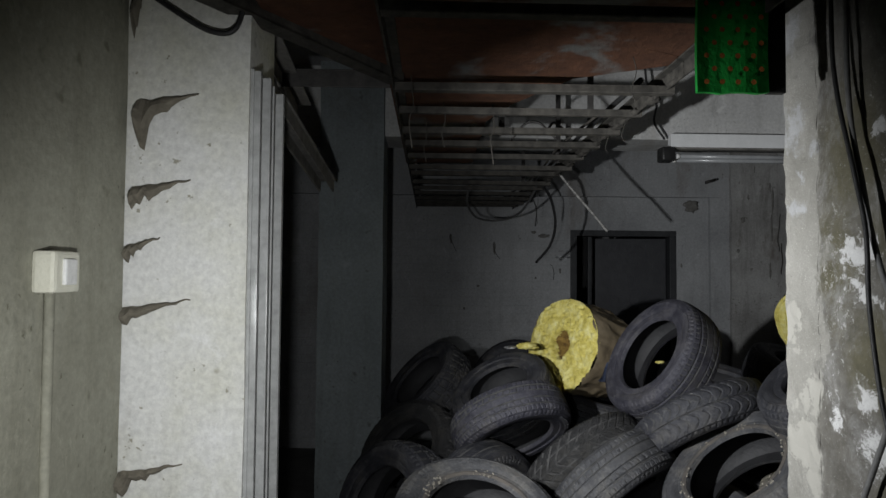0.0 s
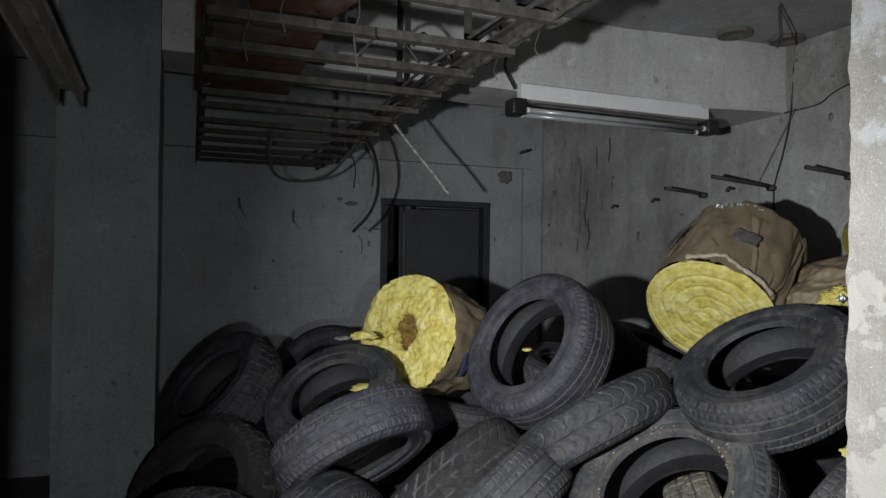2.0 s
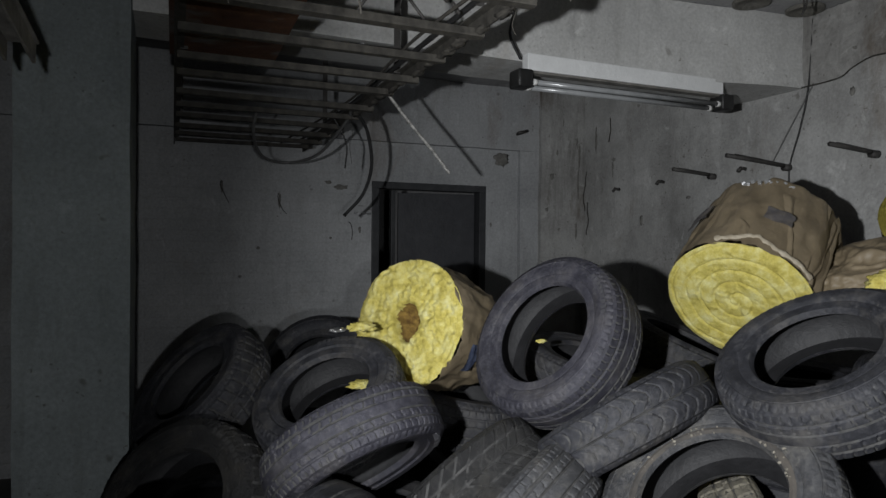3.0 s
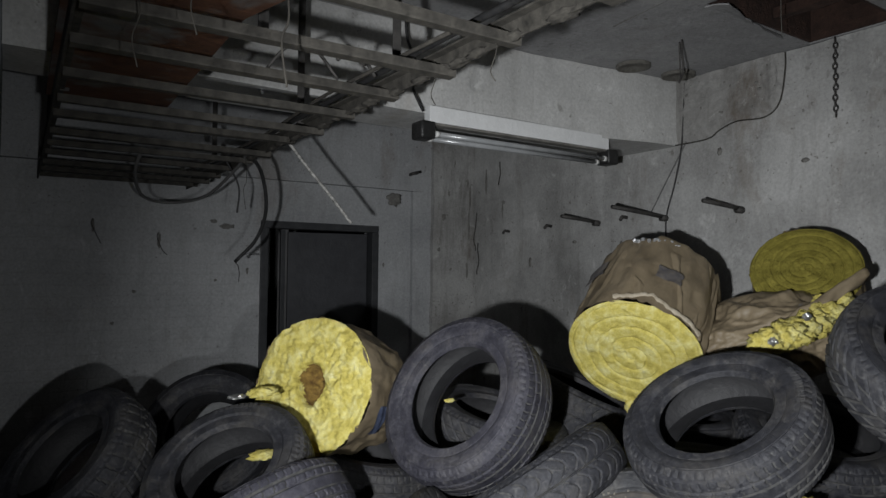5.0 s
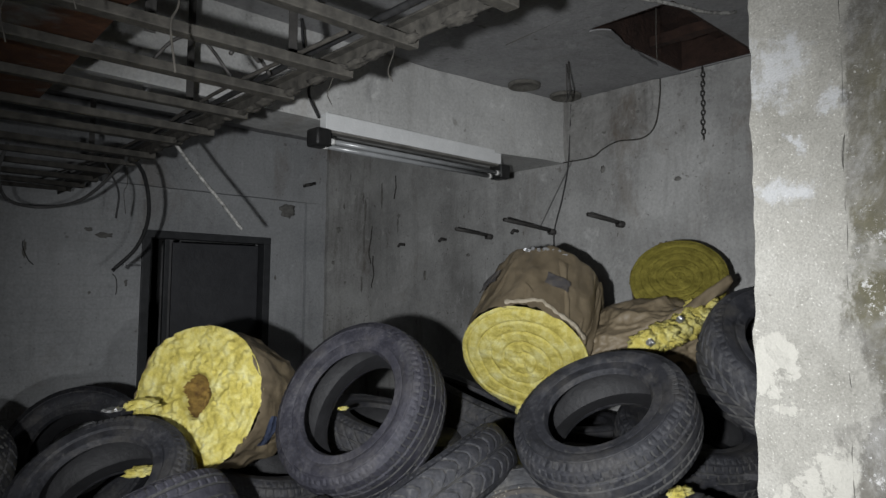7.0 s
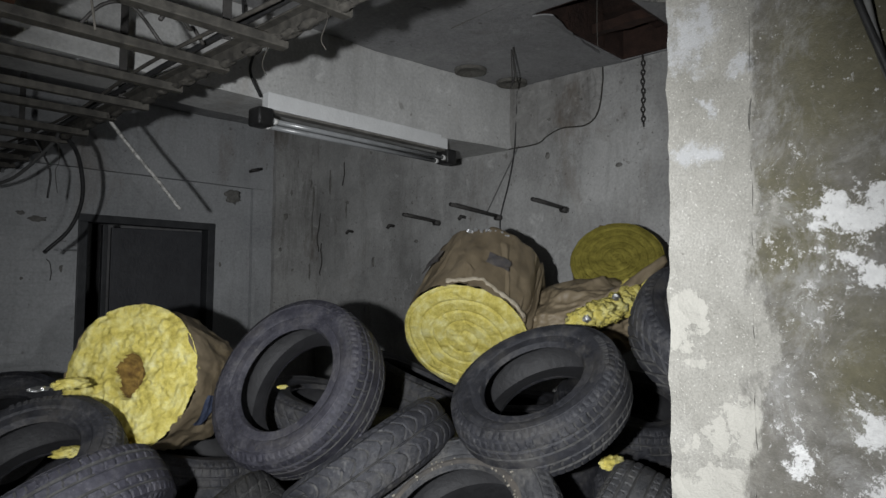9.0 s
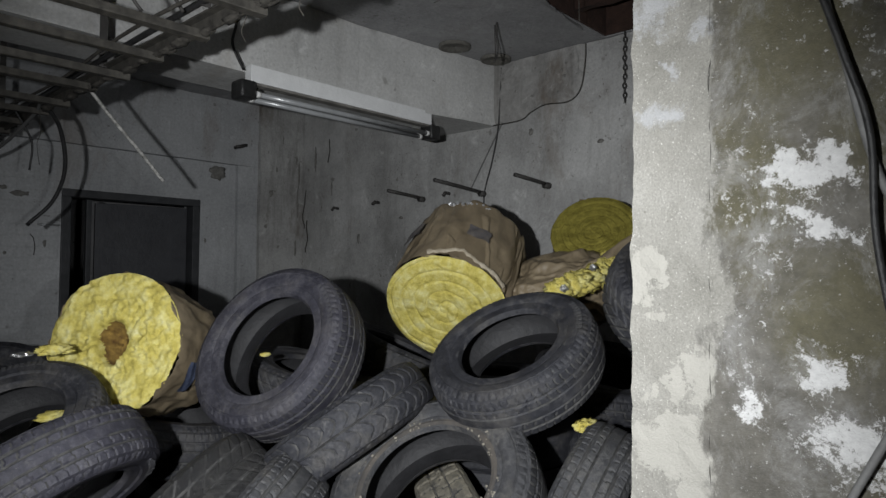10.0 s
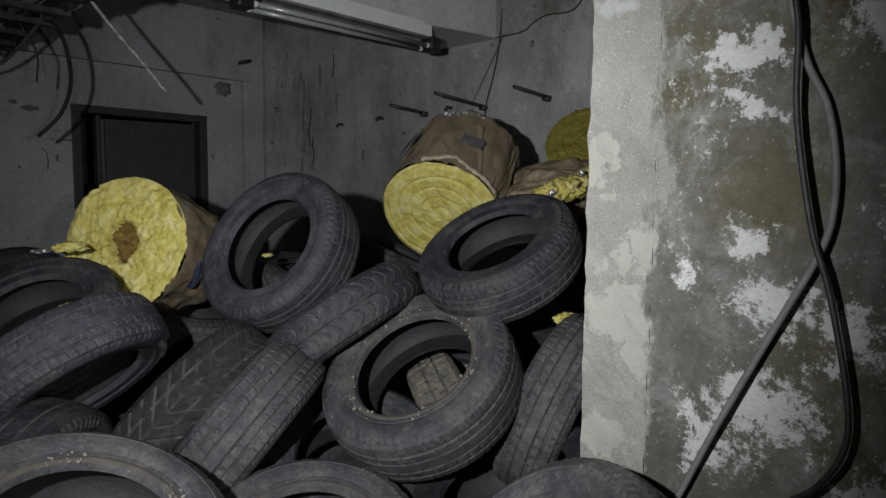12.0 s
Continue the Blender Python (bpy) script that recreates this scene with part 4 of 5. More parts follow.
def sack():
    """A burst roll: paper sack slumped flat with wool squeezing out along one side."""
    ob = thing("paper_sack", "slumped brown paper sack spilling yellow wool", "paper sack")
    ob.matrix_basis = pose(2.74, 3.20, 1.40, 8, -6, -38)
    bm = bmesh.new()
    bmesh.ops.create_icosphere(bm, subdivisions=6, radius=1.0)
    show = bmesh.new()
    for v in bm.verts:
        d = v.co.normalized()
        s = 1.10 - 0.34 * abs(noise.noise(d * 1.7 + Vector((3, 1, 0)))) - 0.13 * abs(noise.noise(Vector((d.x + d.z, d.y, d.z - d.x)) * 2.3 + Vector((7, 0, 0)))) - 0.07 * abs(noise.noise(d * 8.0 + Vector((1, 5, 0)))) - 0.03 * abs(noise.noise(d * 17.0))
        v.co = Vector((math.copysign(abs(d.x) ** 0.9, d.x) * 0.31, math.copysign(abs(d.y) ** 0.85, d.y) * 0.22, math.copysign(abs(d.z) ** 0.9, d.z) * 0.185 + 0.05 * d.x)) * s
    bm.normal_update()
    for f in bm.faces:
        c = f.calc_center_median()
        if 0.03 < c.x < 0.13 and 0.075 < c.z - 0.3 * c.x < 0.125 and c.y < -0.03:
            show.faces.new([show.verts.new(v.co + v.normal * 0.004) for v in f.verts])
    bmesh.ops.remove_doubles(show, verts=show.verts[:], dist=0.0005)
    part("paper", bm, "paper", ob, "creased brown paper", True)
    part("print", show, "print_grey", ob, "dark printed label", True)
    bm = bmesh.new()
    rows = []
    for i in range(31):
        f = i / 30
        rows.append([bm.verts.new((-0.12 + 0.50 * f, -0.245 + 0.15 * f - 0.014 * math.sin(k * 0.6) + 0.020 * noise.noise((f * 9, k * 0.5, 1)), 0.050 + 0.21 * f + 0.009 * (k - 3) + 0.010 * noise.noise((f * 6, k * 0.4, 5)))) for k in range(7)])
    for a, b in zip(rows, rows[1:]):
        for k in range(6):
            bm.faces.new((a[k], b[k], b[k + 1], a[k + 1]))
    r = bmesh.ops.extrude_face_region(bm, geom=bm.faces[:])
    for v in r["geom"]:
        if isinstance(v, bmesh.types.BMVert):
            v.co.y += 0.004
    bmesh.ops.recalc_face_normals(bm, faces=bm.faces[:])
    part("flap", bm, "paper", ob, "folded paper flap along the burst edge", True)
    back = ob.matrix_basis.inverted()
    for i, (x, y, z, sx, sy, sz) in enumerate(((2.40, 2.96, 1.445, 0.06, 0.045, 0.040), (2.47, 2.94, 1.462, 0.07, 0.05, 0.045), (2.56, 2.95, 1.475, 0.075, 0.05, 0.048), (2.66, 2.95, 1.495, 0.075, 0.05, 0.05), (2.76, 2.95, 1.525, 0.075, 0.05, 0.048), (2.86, 2.96, 1.57, 0.07, 0.05, 0.045))):
        o = part("wool_scrap", tuft((sx, sy, sz), 20 + i), "wool", ob, "squeezed-out yellow wool", True)
        o.location = back @ Vector((x, y, z))
    for i, (x, y, z) in enumerate(((2.36, 2.92, 1.45), (2.54, 2.90, 1.53))):
        o = part("foil_scrap", tuft((0.015, 0.010, 0.013), 40 + i, sub=3), "foil", ob, "shiny foil scrap")
        o.location = back @ Vector((x, y, z))
    return ob


sack()
for i, (wx, wy, wz, s, lab) in enumerate(((2.13, 2.69, 1.015, 0.055, "yellow wool scrap lying on a tyre"), (0.934, 3.901, 1.04, 0.045, "yellow wool scrap inside a tyre"), (1.574, 3.707, 1.195, 0.02, "small yellow wool scrap inside a tyre"), (0.95, 3.95, 1.245, 0.05, "yellow wool scrap on a tyre"))):
    o = part("wool_scrap", tuft((s, s * 0.6, s * 0.35), 60 + i), "wool", None, lab, True)
    o.location = (wx, wy, wz)
    tagged(o, lab, "wool scrap", "scraps of glass wool")
o = part("foil_scrap", tuft((0.03, 0.02, 0.008), 70, sub=3), "foil", None, "")
o.location = (0.86, 3.965, 1.235)
tagged(o, "shiny foil scrap on a tyre", "foil scrap")


# ---- cable ladder under the ceiling ----
LX0, LX1, LZ = 0.30, 1.19, 2.235
ladder = thing("cable_ladder", "dusty steel cable ladder hung under the ceiling", "cable ladder")
bm = bmesh.new()
m = look((0.31, 2.60, LZ + 0.02), (-0.12, 1.95, LZ + 0.03))
box_into(bm, -0.03, 0.03, -0.004, 0.004, -0.80, 0.0, 0.002, m)
box_into(bm, -0.03, -0.024, -0.004, 0.035, -0.80, 0.0, 0.002, m)
part("brace", bm, "dusty_steel", ladder)
for x in (LX0, LX1):
    bm = bmesh.new()
    s = 1 if x == LX0 else -1
    box_into(bm, x - 0.004, x + 0.004, 1.2, 6.5, LZ - 0.005, LZ + 0.045, 0.002)
    box_into(bm, min(x, x + s * 0.03), max(x, x + s * 0.03), 1.2, 6.5, LZ + 0.039, LZ + 0.045, 0.002)
    part("rail", bm, "dusty_steel", ladder)
rung_me = None
for k in (-4, -3, -2, *range(0, 13)):
    y = 2.57 + 0.309 * k
    if rung_me is None:
        bm = bmesh.new()
        ends = [[bm.verts.new((x, yy, zz)) for yy, zz in ((-0.019, 0.012), (-0.019, -0.010), (-0.017, -0.013), (0.017, -0.013), (0.019, -0.010), (0.019, 0.012), (0.015, 0.012), (0.015, -0.008), (-0.015, -0.008), (-0.015, 0.012))] for x in (LX0 + 0.006, 0.6, 0.9, LX1 + 0.025)]
        for ea, eb in zip(ends, ends[1:]):
            for q in range(10):
                bm.faces.new((ea[q], ea[(q + 1) % 10], eb[(q + 1) % 10], eb[q]))
        bm.faces.new(ends[0][::-1])
        bm.faces.new(ends[-1])
        bmesh.ops.recalc_face_normals(bm, faces=bm.faces[:])
        rung = part("rung", bm, "dusty_steel", ladder)
        rung_me = rung.data
    else:
        rung = new("rung", rung_me)
        rung.parent = ladder
    rung.location = (0.0, y, LZ - 0.004 + 0.006 * math.sin(k * 2.3))
    rung.rotation_euler = (radians(5 * math.sin(k * 1.7)), radians(0.6 * math.sin(k * 3.1)), radians(0.8 * math.sin(k * 2.1)))
for hx, hy, tilt in ((0.33, 1.9, 0.0), (1.16, 1.9, 0.0), (0.74, 3.36, 0.0), (1.14, 3.36, 0.12), (0.33, 4.2, 0.0), (1.16, 4.2, -0.05), (0.33, 5.6, 0.0), (1.16, 5.6, 0.0)):
    bm = bmesh.new()
    box_into(bm, -0.014, 0.014, -0.003, 0.003, 0.0, (CEIL if not 4.38 < hy < 4.82 else 2.46) - LZ - 0.03, 0.001, Matrix.Shear("XZ", 4, (tilt, 0)) if tilt else None)
    o = part("hanger", bm, "dark_steel", ladder)
    o.location = (hx, hy, LZ + 0.035)
bm = bmesh.new()
for px, py in ((0.0, 1.3), (1.2, 1.3), (1.2, 2.45), (0.90, 2.62), (0.74, 2.95), (0.66, 3.25), (0.67, 4.3), (0.28, 4.34), (0.28, 2.6), (0.0, 2.25)):
    bm.verts.new((px, py, 0))
bm.verts.ensure_lookup_table()
f = bm.faces.new(bm.verts[:])
r = bmesh.ops.extrude_face_region(bm, geom=[f])
for v in r["geom"]:
    if isinstance(v, bmesh.types.BMVert):
        v.co.z += 0.015
bmesh.ops.recalc_face_normals(bm, faces=bm.faces[:])
o = part("rusty_board", bm, "rusty_board", None)
o.location = (0, 0, LZ + 0.047)
tagged(o, "rust-brown stained board lying on the cable ladder", "board")

# ---- cables and wires ----
cable("hanging_rod", [(1.14, 4.60, 2.285), (1.19, 4.59, 2.30), (1.23, 4.579, 2.281), (1.33, 4.55, 2.15), (1.43, 4.51, 2.02), (1.525, 4.483, 1.896)], 0.008, "flaked_cable", "black rod with flaking white tape hanging down", "rod")
cable("hanging_cable", [(1.16, 4.95, 2.27), (1.27, 5.05, 2.18), (1.33, 5.15, 2.0), (1.31, 5.25, 1.84), (1.221, 5.336, 1.715)], 0.010, "cable_black", "cut black cable hanging from the cable ladder", group="hanging cables")
cable("hanging_cable", [(0.70, 5.1, 2.26), (0.70, 5.3, 2.15), (0.80, 5.7, 2.08), (0.981, 5.89, 2.072), (1.12, 5.6, 2.10), (1.17, 5.1, 2.22), (1.15, 4.9, 2.26)], 0.009, "cable_grey", "grey cable sagging in a loop below the ladder", group="hanging cables")
cable("hanging_cable", [(1.12, 5.2, 2.26), (1.20, 5.22, 2.12), (1.20, 5.24, 1.98)], 0.005, "cable_black", "thin black wire hanging from the cable ladder", group="hanging cables")
cable("ladder_cable", [(1.12, 2.6, 2.275), (1.13, 3.2, 2.285), (1.12, 3.9, 2.27), (1.15, 4.4, 2.29), (1.14, 5.0, 2.27), (1.12, 6.3, 2.275)], 0.010, "cable_black", "dusty black cable lying along the ladder rail")
cable("ladder_cable", [(1.09, 3.0, 2.265), (1.06, 3.7, 2.26), (1.10, 4.5, 2.262), (1.08, 5.2, 2.262), (1.0, 6.3, 2.262)], 0.006, "dust_dark", "dusty grey cable lying on the ladder rungs")
cable("bent_wire", [(0.93, 3.31, 2.25), (0.97, 3.33, 2.30), (1.03, 3.36, 2.27), (1.06, 3.40, 2.29), (1.10, 3.42, 2.26)], 0.006, "dark_steel", "bent dark wire curling over the ladder", "wire")
cable("bent_wire", [(0.80, 3.55, 2.25), (0.86, 3.52, 2.33), (0.93, 3.5, 2.34), (1.02, 3.51, 2.26)], 0.005, "dark_steel", "bent dark wire curling over the ladder", "wire")
cable("lamp_lead", [(1.70, 4.30, 2.88), (1.72, 4.31, 2.76), (1.78, 4.33, 2.66), (1.77, 4.34, 2.55), (1.84, 4.36, 2.45)], 0.007, "cable_black", "black lead drooping to the fluorescent lamp")
for i, (sx, sy, z0, z1) in enumerate(((0.66, 2.96, 2.05, 2.30), (0.47, 2.90, 2.10, 2.27), (1.0, 2.30, 2.12, 2.25), (0.36, 2.50, 2.02, 2.25), (0.40, 3.10, 2.08, 2.26), (1.17, 5.0, 1.98, 2.24), (1.17, 3.2, 2.14, 2.26), (1.15, 2.9, 2.13, 2.24))):
    cable("dust_string", [(sx, sy, z1), (sx + 0.008, sy, (z0 + z1) / 2 + 0.02), (sx - 0.004, sy + 0.006, (z0 + z1) / 2 - 0.03), (sx + 0.006, sy, z0)], 0.0024 if i == 0 else 0.0014, "dust_dark", "dusty grey string hanging from the ladder", "string", "dust strings")
# cables on the peeling wall end
cable("wall_cable", [(1.31, 1.88, 2.88), (1.30, 1.868, 2.236), (1.30, 1.855, 2.045), (1.30, 1.80, 1.85), (1.30, 1.765, 1.72), (1.30, 1.758, 1.57), (1.30, 1.73, 1.404), (1.30, 1.70, 1.305), (1.30, 1.67, 1.16), (1.30, 1.668, 1.08), (1.30, 1.70, 1.01), (1.31, 1.78, 0.90), (1.325, 1.9, 0.5)], 0.0050, "cable_black", "black cable hanging down the peeling wall", group="wall cables")
cable("wall_cable", [(1.32, 1.82, 2.88), (1.315, 1.84, 2.10), (1.315, 1.79, 1.80), (1.32, 1.757, 1.66), (1.32, 1.722, 1.58), (1.32, 1.706, 1.488), (1.32, 1.709, 1.404), (1.315, 1.728, 1.343), (1.315, 1.762, 1.27), (1.315, 1.808, 1.171), (1.315, 1.857, 1.063), (1.32, 1.911, 0.937), (1.325, 2.0, 0.72), (1.33, 2.07, 0.4)], 0.0058, "cable_grey", "grey cable crossing the peeling wall at a slant", group="wall cables")
# wires on the far right wall; the third bar stands in for a plaster crack
cable("wall_wire", [(3.665, 4.23, 2.86), (3.662, 4.25, 2.49), (3.662, 4.30, 2.25), (3.664, 4.37, 2.02), (3.664, 4.36, 1.8)], 0.005, "cable_black", "thin dark wire down the stained wall", "wire", "wall wires")
cable("wall_wire", [(3.664, 4.22, 2.49), (3.662, 4.36, 2.27), (3.664, 4.50, 2.05)], 0.004, "cable_grey", "thin dark wire down the stained wall", "wire", "wall wires")
cable("wall_wire", [(3.655, 4.29, 2.478), (3.66, 4.07, 2.484), (3.66, 3.99, 2.522), (3.66, 3.88, 2.555), (3.66, 3.71, 2.548), (3.66, 3.625, 2.614), (3.66, 3.594, 2.78), (3.664, 3.594, 2.88)], 0.0042, "dust_dark", "dark crack line along the plaster edge", "wire", "wall wires")
cable("ceiling_wire", [(3.06, 3.80, 2.885), (3.05, 3.79, 2.80), (3.07, 3.80, 2.72), (3.05, 3.81, 2.66)], 0.005, "dark_steel", "dark wire dangling from the ceiling", "wire")
cable("ceiling_wire", [(3.08, 3.83, 2.885), (3.10, 3.84, 2.75), (3.09, 3.83, 2.69)], 0.004, "dark_steel", "dark wire dangling from the ceiling", "wire")


# ---- fluorescent lamp ----
def fluorescent():
    ob = thing("fluorescent_lamp", "white fluorescent lamp with unlit tubes on the beam", "lamp")
    ob.matrix_basis = pose(2.506, 4.36, 2.445)
    box("housing", -0.625, 0.625, 0.0, 0.058, -0.040, 0.042, "lamp_white", ob, "dusty white sheet-metal housing")
    for z, y in ((-0.098, 0.0), (-0.110, 0.062)):
        bm = bmesh.new()
        tube_into(bm, [(-0.60, y, z), (0.60, y, z)], 0.013, 14)
        tube = part("tube", bm, "tube_glass", ob, "unlit glass tube", True)
        for s in (-1, 1):
            bm = bmesh.new()
            tube_into(bm, [(s * 0.575, y, z), (s * 0.597, y, z)], 0.0155, 14)
            part("tube_cap", bm, "white_cap", tube, "white tube end cap", True)
    box("tray", -0.61, 0.61, 0.004, 0.0575, -0.052, -0.0405, "dark_dust_steel", ob, "grey tray under the housing")
    for s in (-1, 1):
        bm = bmesh.new()
        box_into(bm, s * 0.645 - 0.042, s * 0.645 + 0.042, -0.020, 0.082, -0.128, -0.040, 0.014)
        part("lampholder", bm, "black_plastic", ob, "black lampholder", True)
    return ob


fluorescent()

# ---- fittings on the walls and ceiling ----
for (wy, wz, x, z) in ((4.96, 2.03, 3.32, 2.058), (4.38, 2.03, 3.18, 2.07), (3.86, 2.046, 3.32, 2.073)):
    ob = thing("wall_rod", "dark rusty iron rod sticking out of the wall", "rod", "rods on the wall")
    bm = bmesh.new()
    tube_into(bm, [(3.70, wy, wz), ((3.70 + x) / 2, wy + 0.004, (wz + z) / 2 + 0.002), (x, wy, z)], 0.013, 8)
    part("rod", bm, "dark_steel", ob, "", True)
    bm = bmesh.new()
    tube_into(bm, [(3.63, wy, wz - 0.004), (3.69, wy, wz - 0.004)], 0.022, 10)
    part("socket", bm, "dark_steel", ob, "", True)
for (wy, wz) in ((5.456, 2.03), (5.972, 2.012), (4.70, 2.05)):
    bm = bmesh.new()
    tube_into(bm, [(3.70, wy, wz), (3.63, wy, wz + 0.004), (3.61, wy, wz - 0.018)], 0.012, 8)
    tagged(part("wall_peg", bm, "dark_steel", None, "", True), "short dark iron peg in the wall", "peg", "pegs on the wall")
bm = bmesh.new()
tube_into(bm, [(3.02, 6.53, 2.50), (3.02, 6.40, 2.50)], 0.013, 8)
tube_into(bm, [(2.97, 6.41, 2.49), (3.06, 6.41, 2.515)], 0.012, 8)
tagged(part("wall_bolt", bm, "dark_steel", None, "", True), "dark iron bolt above the door", "bolt")
for cx, cy in ((3.19, 4.23), (3.55, 4.19)):
    bm = bmesh.new()
    prev = None
    for r0, z in ((0.10, 0.004), (0.098, -0.012), (0.086, -0.016), (0.070, -0.004), (0.004, -0.002)):
        ring = [bm.verts.new((cx + r0 * math.cos(a) * (1 + 0.06 * noise.noise((math.cos(a) * 2, math.sin(a) * 2, cx * 9))), cy + r0 * math.sin(a), CEIL - 0.006 + z)) for a in (2 * math.pi * k / 28 for k in range(28))]
        if prev:
            for k in range(28):
                bm.faces.new((prev[k], ring[k], ring[(k + 1) % 28], prev[(k + 1) % 28]))
        prev = ring
    bm.faces.new(prev)
    tagged(part("ceiling_rose", bm, "dust_grey", None, "", True), "rust-stained round plate on the ceiling", "ceiling plate", "ceiling plates")
hatch = thing("ceiling_hatch", "dark rusty broken hole in the ceiling", "hatch")
box("back_board", 2.77, 3.68, 3.03, 3.48, CEIL + 0.205, CEIL + 0.22, "shaded_rust", hatch, "rusty sheet, hole shade painted in", 0.002)
# Added panels that put the hole's shade on its grey sides.
for lx0, lx1, ly0, ly1 in ((2.784, 2.80, 3.044, 3.466), (3.652, 3.666, 3.044, 3.466), (2.80, 3.652, 3.044, 3.06), (2.80, 3.652, 3.452, 3.466)):
    box("lining_board", lx0, lx1, ly0, ly1, CEIL + 0.004, CEIL + 0.2, "shaded_rust", hatch, bevel=0.002)
rough_box("lath", 3.30, 3.36, 3.05, 3.465, CEIL + 0.05, CEIL + 0.10, "shaded_rust", 0.04, 0.008, 12.0, hatch)
rough_box("lath", 2.79, 3.66, 3.20, 3.25, CEIL + 0.13, CEIL + 0.17, "shaded_rust", 0.05, 0.008, 12.0, hatch)
bm = bmesh.new()
g = [[bm.verts.new((2.78 + 0.60 * u / 12 + 0.012 * noise.noise((u, 2, k)), 3.47 - (0.02 + 0.10 * (1 - u / 12) ** 1.5) * k / 5 + 0.016 * noise.noise((u * 0.9, k * 0.8, 3)) * (k == 5), CEIL - 0.008 - 0.028 * (k / 5) ** 2 + 0.004 * noise.noise((u * 0.7, k, 1)))) for k in range(6)] for u in range(13)]
for ga, gb in zip(g, g[1:]):
    for k in range(5):
        bm.faces.new((ga[k], ga[k + 1], gb[k + 1], gb[k]))
r = bmesh.ops.extrude_face_region(bm, geom=bm.faces[:])
for v in r["geom"]:
    if isinstance(v, bmesh.types.BMVert):
        v.co.z -= 0.006
bmesh.ops.recalc_face_normals(bm, faces=bm.faces[:])
part("sagging_skin", bm, "ceiling", hatch, "grey render skin sagging off the edge")
cable("ceiling_cable", [(2.66, 3.12, 2.886), (2.76, 3.045, 2.872), (2.84, 2.995, 2.858), (2.94, 2.965, 2.862), (3.04, 2.92, 2.875), (3.08, 2.90, 2.887)], 0.008, "flaked_cable", "cable with flaking white paint along the ceiling")
cable("ceiling_seam", [(2.64, 3.88, 2.889), (2.61, 3.63, 2.889), (2.58, 3.38, 2.889)], 0.0022, "dust_grey", "pale board seam in the concrete ceiling", "seam")
cable("dust_string", [(2.97, 3.225, 3.03), (2.975, 3.23, 2.85), (2.972, 3.225, 2.72)], 0.0016, "dust_grey", "dusty grey string hanging from the ceiling hole", "string", "dust strings")
# the thick plaster that still clings under the ceiling, its lower edge cracked
bm = bmesh.new()
edge = spline([(4.29, 2.485), (4.07, 2.492), (3.99, 2.53), (3.88, 2.563), (3.71, 2.556), (3.63, 2.62), (3.60, 2.78), (3.60, 2.885)], 6)
rows = []
for i, p in enumerate(edge):
    y, z = p.x, p.y
    z0 = 2.885
    wob = 0.008 * noise.noise((i * 0.9, 3, 1))
    top = (min(4.29, y + 0.25 * max(0.0, (i - 28) / 14)), z0)
    rows.append([bm.verts.new((3.676 - 0.016 * min(1.0, k * 0.9) - 0.008 * noise.noise((y * 9, z * 3 + k * 0.8, 2)), y + wob + (top[0] - y) * k / 8, z + wob + (z0 - z) * k / 8)) for k in range(9)])
for ra, rb in zip(rows, rows[1:]):
    for k in range(8):
        bm.faces.new((ra[k], rb[k], rb[k + 1], ra[k + 1]))
r = bmesh.ops.extrude_face_region(bm, geom=bm.faces[:])
for v in r["geom"]:
    if isinstance(v, bmesh.types.BMVert):
        v.co.x = 3.69
bmesh.ops.remove_doubles(bm, verts=bm.verts[:], dist=0.0008)
bmesh.ops.recalc_face_normals(bm, faces=bm.faces[:])
structure(part("plaster_crust", bm, "crust"), "crusty loose plaster with a cracked lower edge")
chain = thing("chain", "dark rusty chain hanging from the ceiling", "chain")
link_me = None
for i in range(15):
    if link_me is None:
        bm = bmesh.new()
        tube_into(bm, [(0.009 * math.cos(a), 0, 0.017 * math.sin(a)) for a in (2 * math.pi * k / 14 for k in range(15))], 0.0034, 6)
        o = part("link", bm, "dark_steel", chain, "", True)
        link_me = o.data
    else:
        o = new("link", link_me)
        o.parent = chain
    o.location = (3.61 + 0.004 * math.sin(i), 3.313, 2.852 - 0.0265 * i)
    o.rotation_euler = (0, 0.1 * math.sin(i * 1.9), math.pi / 2 * (i % 2) + 0.3)


# ---- doorway ----
door = structure(new("door_1"), "dark grey steel door standing ajar in its frame")
box("frame", DX0 - 0.004, DX0 + 0.055, BY - 0.02, BY + 0.10, 0, DZ - 0.05, "frame_paint", door)
box("frame", DX1 - 0.055, DX1 + 0.004, BY - 0.02, BY + 0.10, 0, DZ - 0.05, "frame_paint", door)
box("frame", DX0 - 0.004, DX1 + 0.004, BY - 0.022, BY + 0.10, DZ - 0.05, DZ + 0.004, "frame_paint", door)
leaf = box("leaf", -0.66, 0.0, -0.02, 0.02, 0.02, 1.975, "door_paint", door, "grey painted door leaf")
leaf.location, leaf.rotation_euler = (DX1 - 0.06, BY + 0.085, 0.0), (0, 0, radians(-9))
box("stile", 1.93, 1.965, BY + 0.06, BY + 0.10, 0.0, 1.985, "frame_paint", door)
latch = thing("door_latch", "small steel latch on the wall beside the door", "latch")
box("plate", 1.63, 1.715, BY - 0.012, BY + 0.004, 1.77, 1.80, "galvanised", latch, bevel=0.003)
bm = bmesh.new()
tube_into(bm, [(1.60, BY - 0.018, 1.785), (1.735, BY - 0.018, 1.785)], 0.007, 8)
part("bolt", bm, "galvanised", latch, "", True)

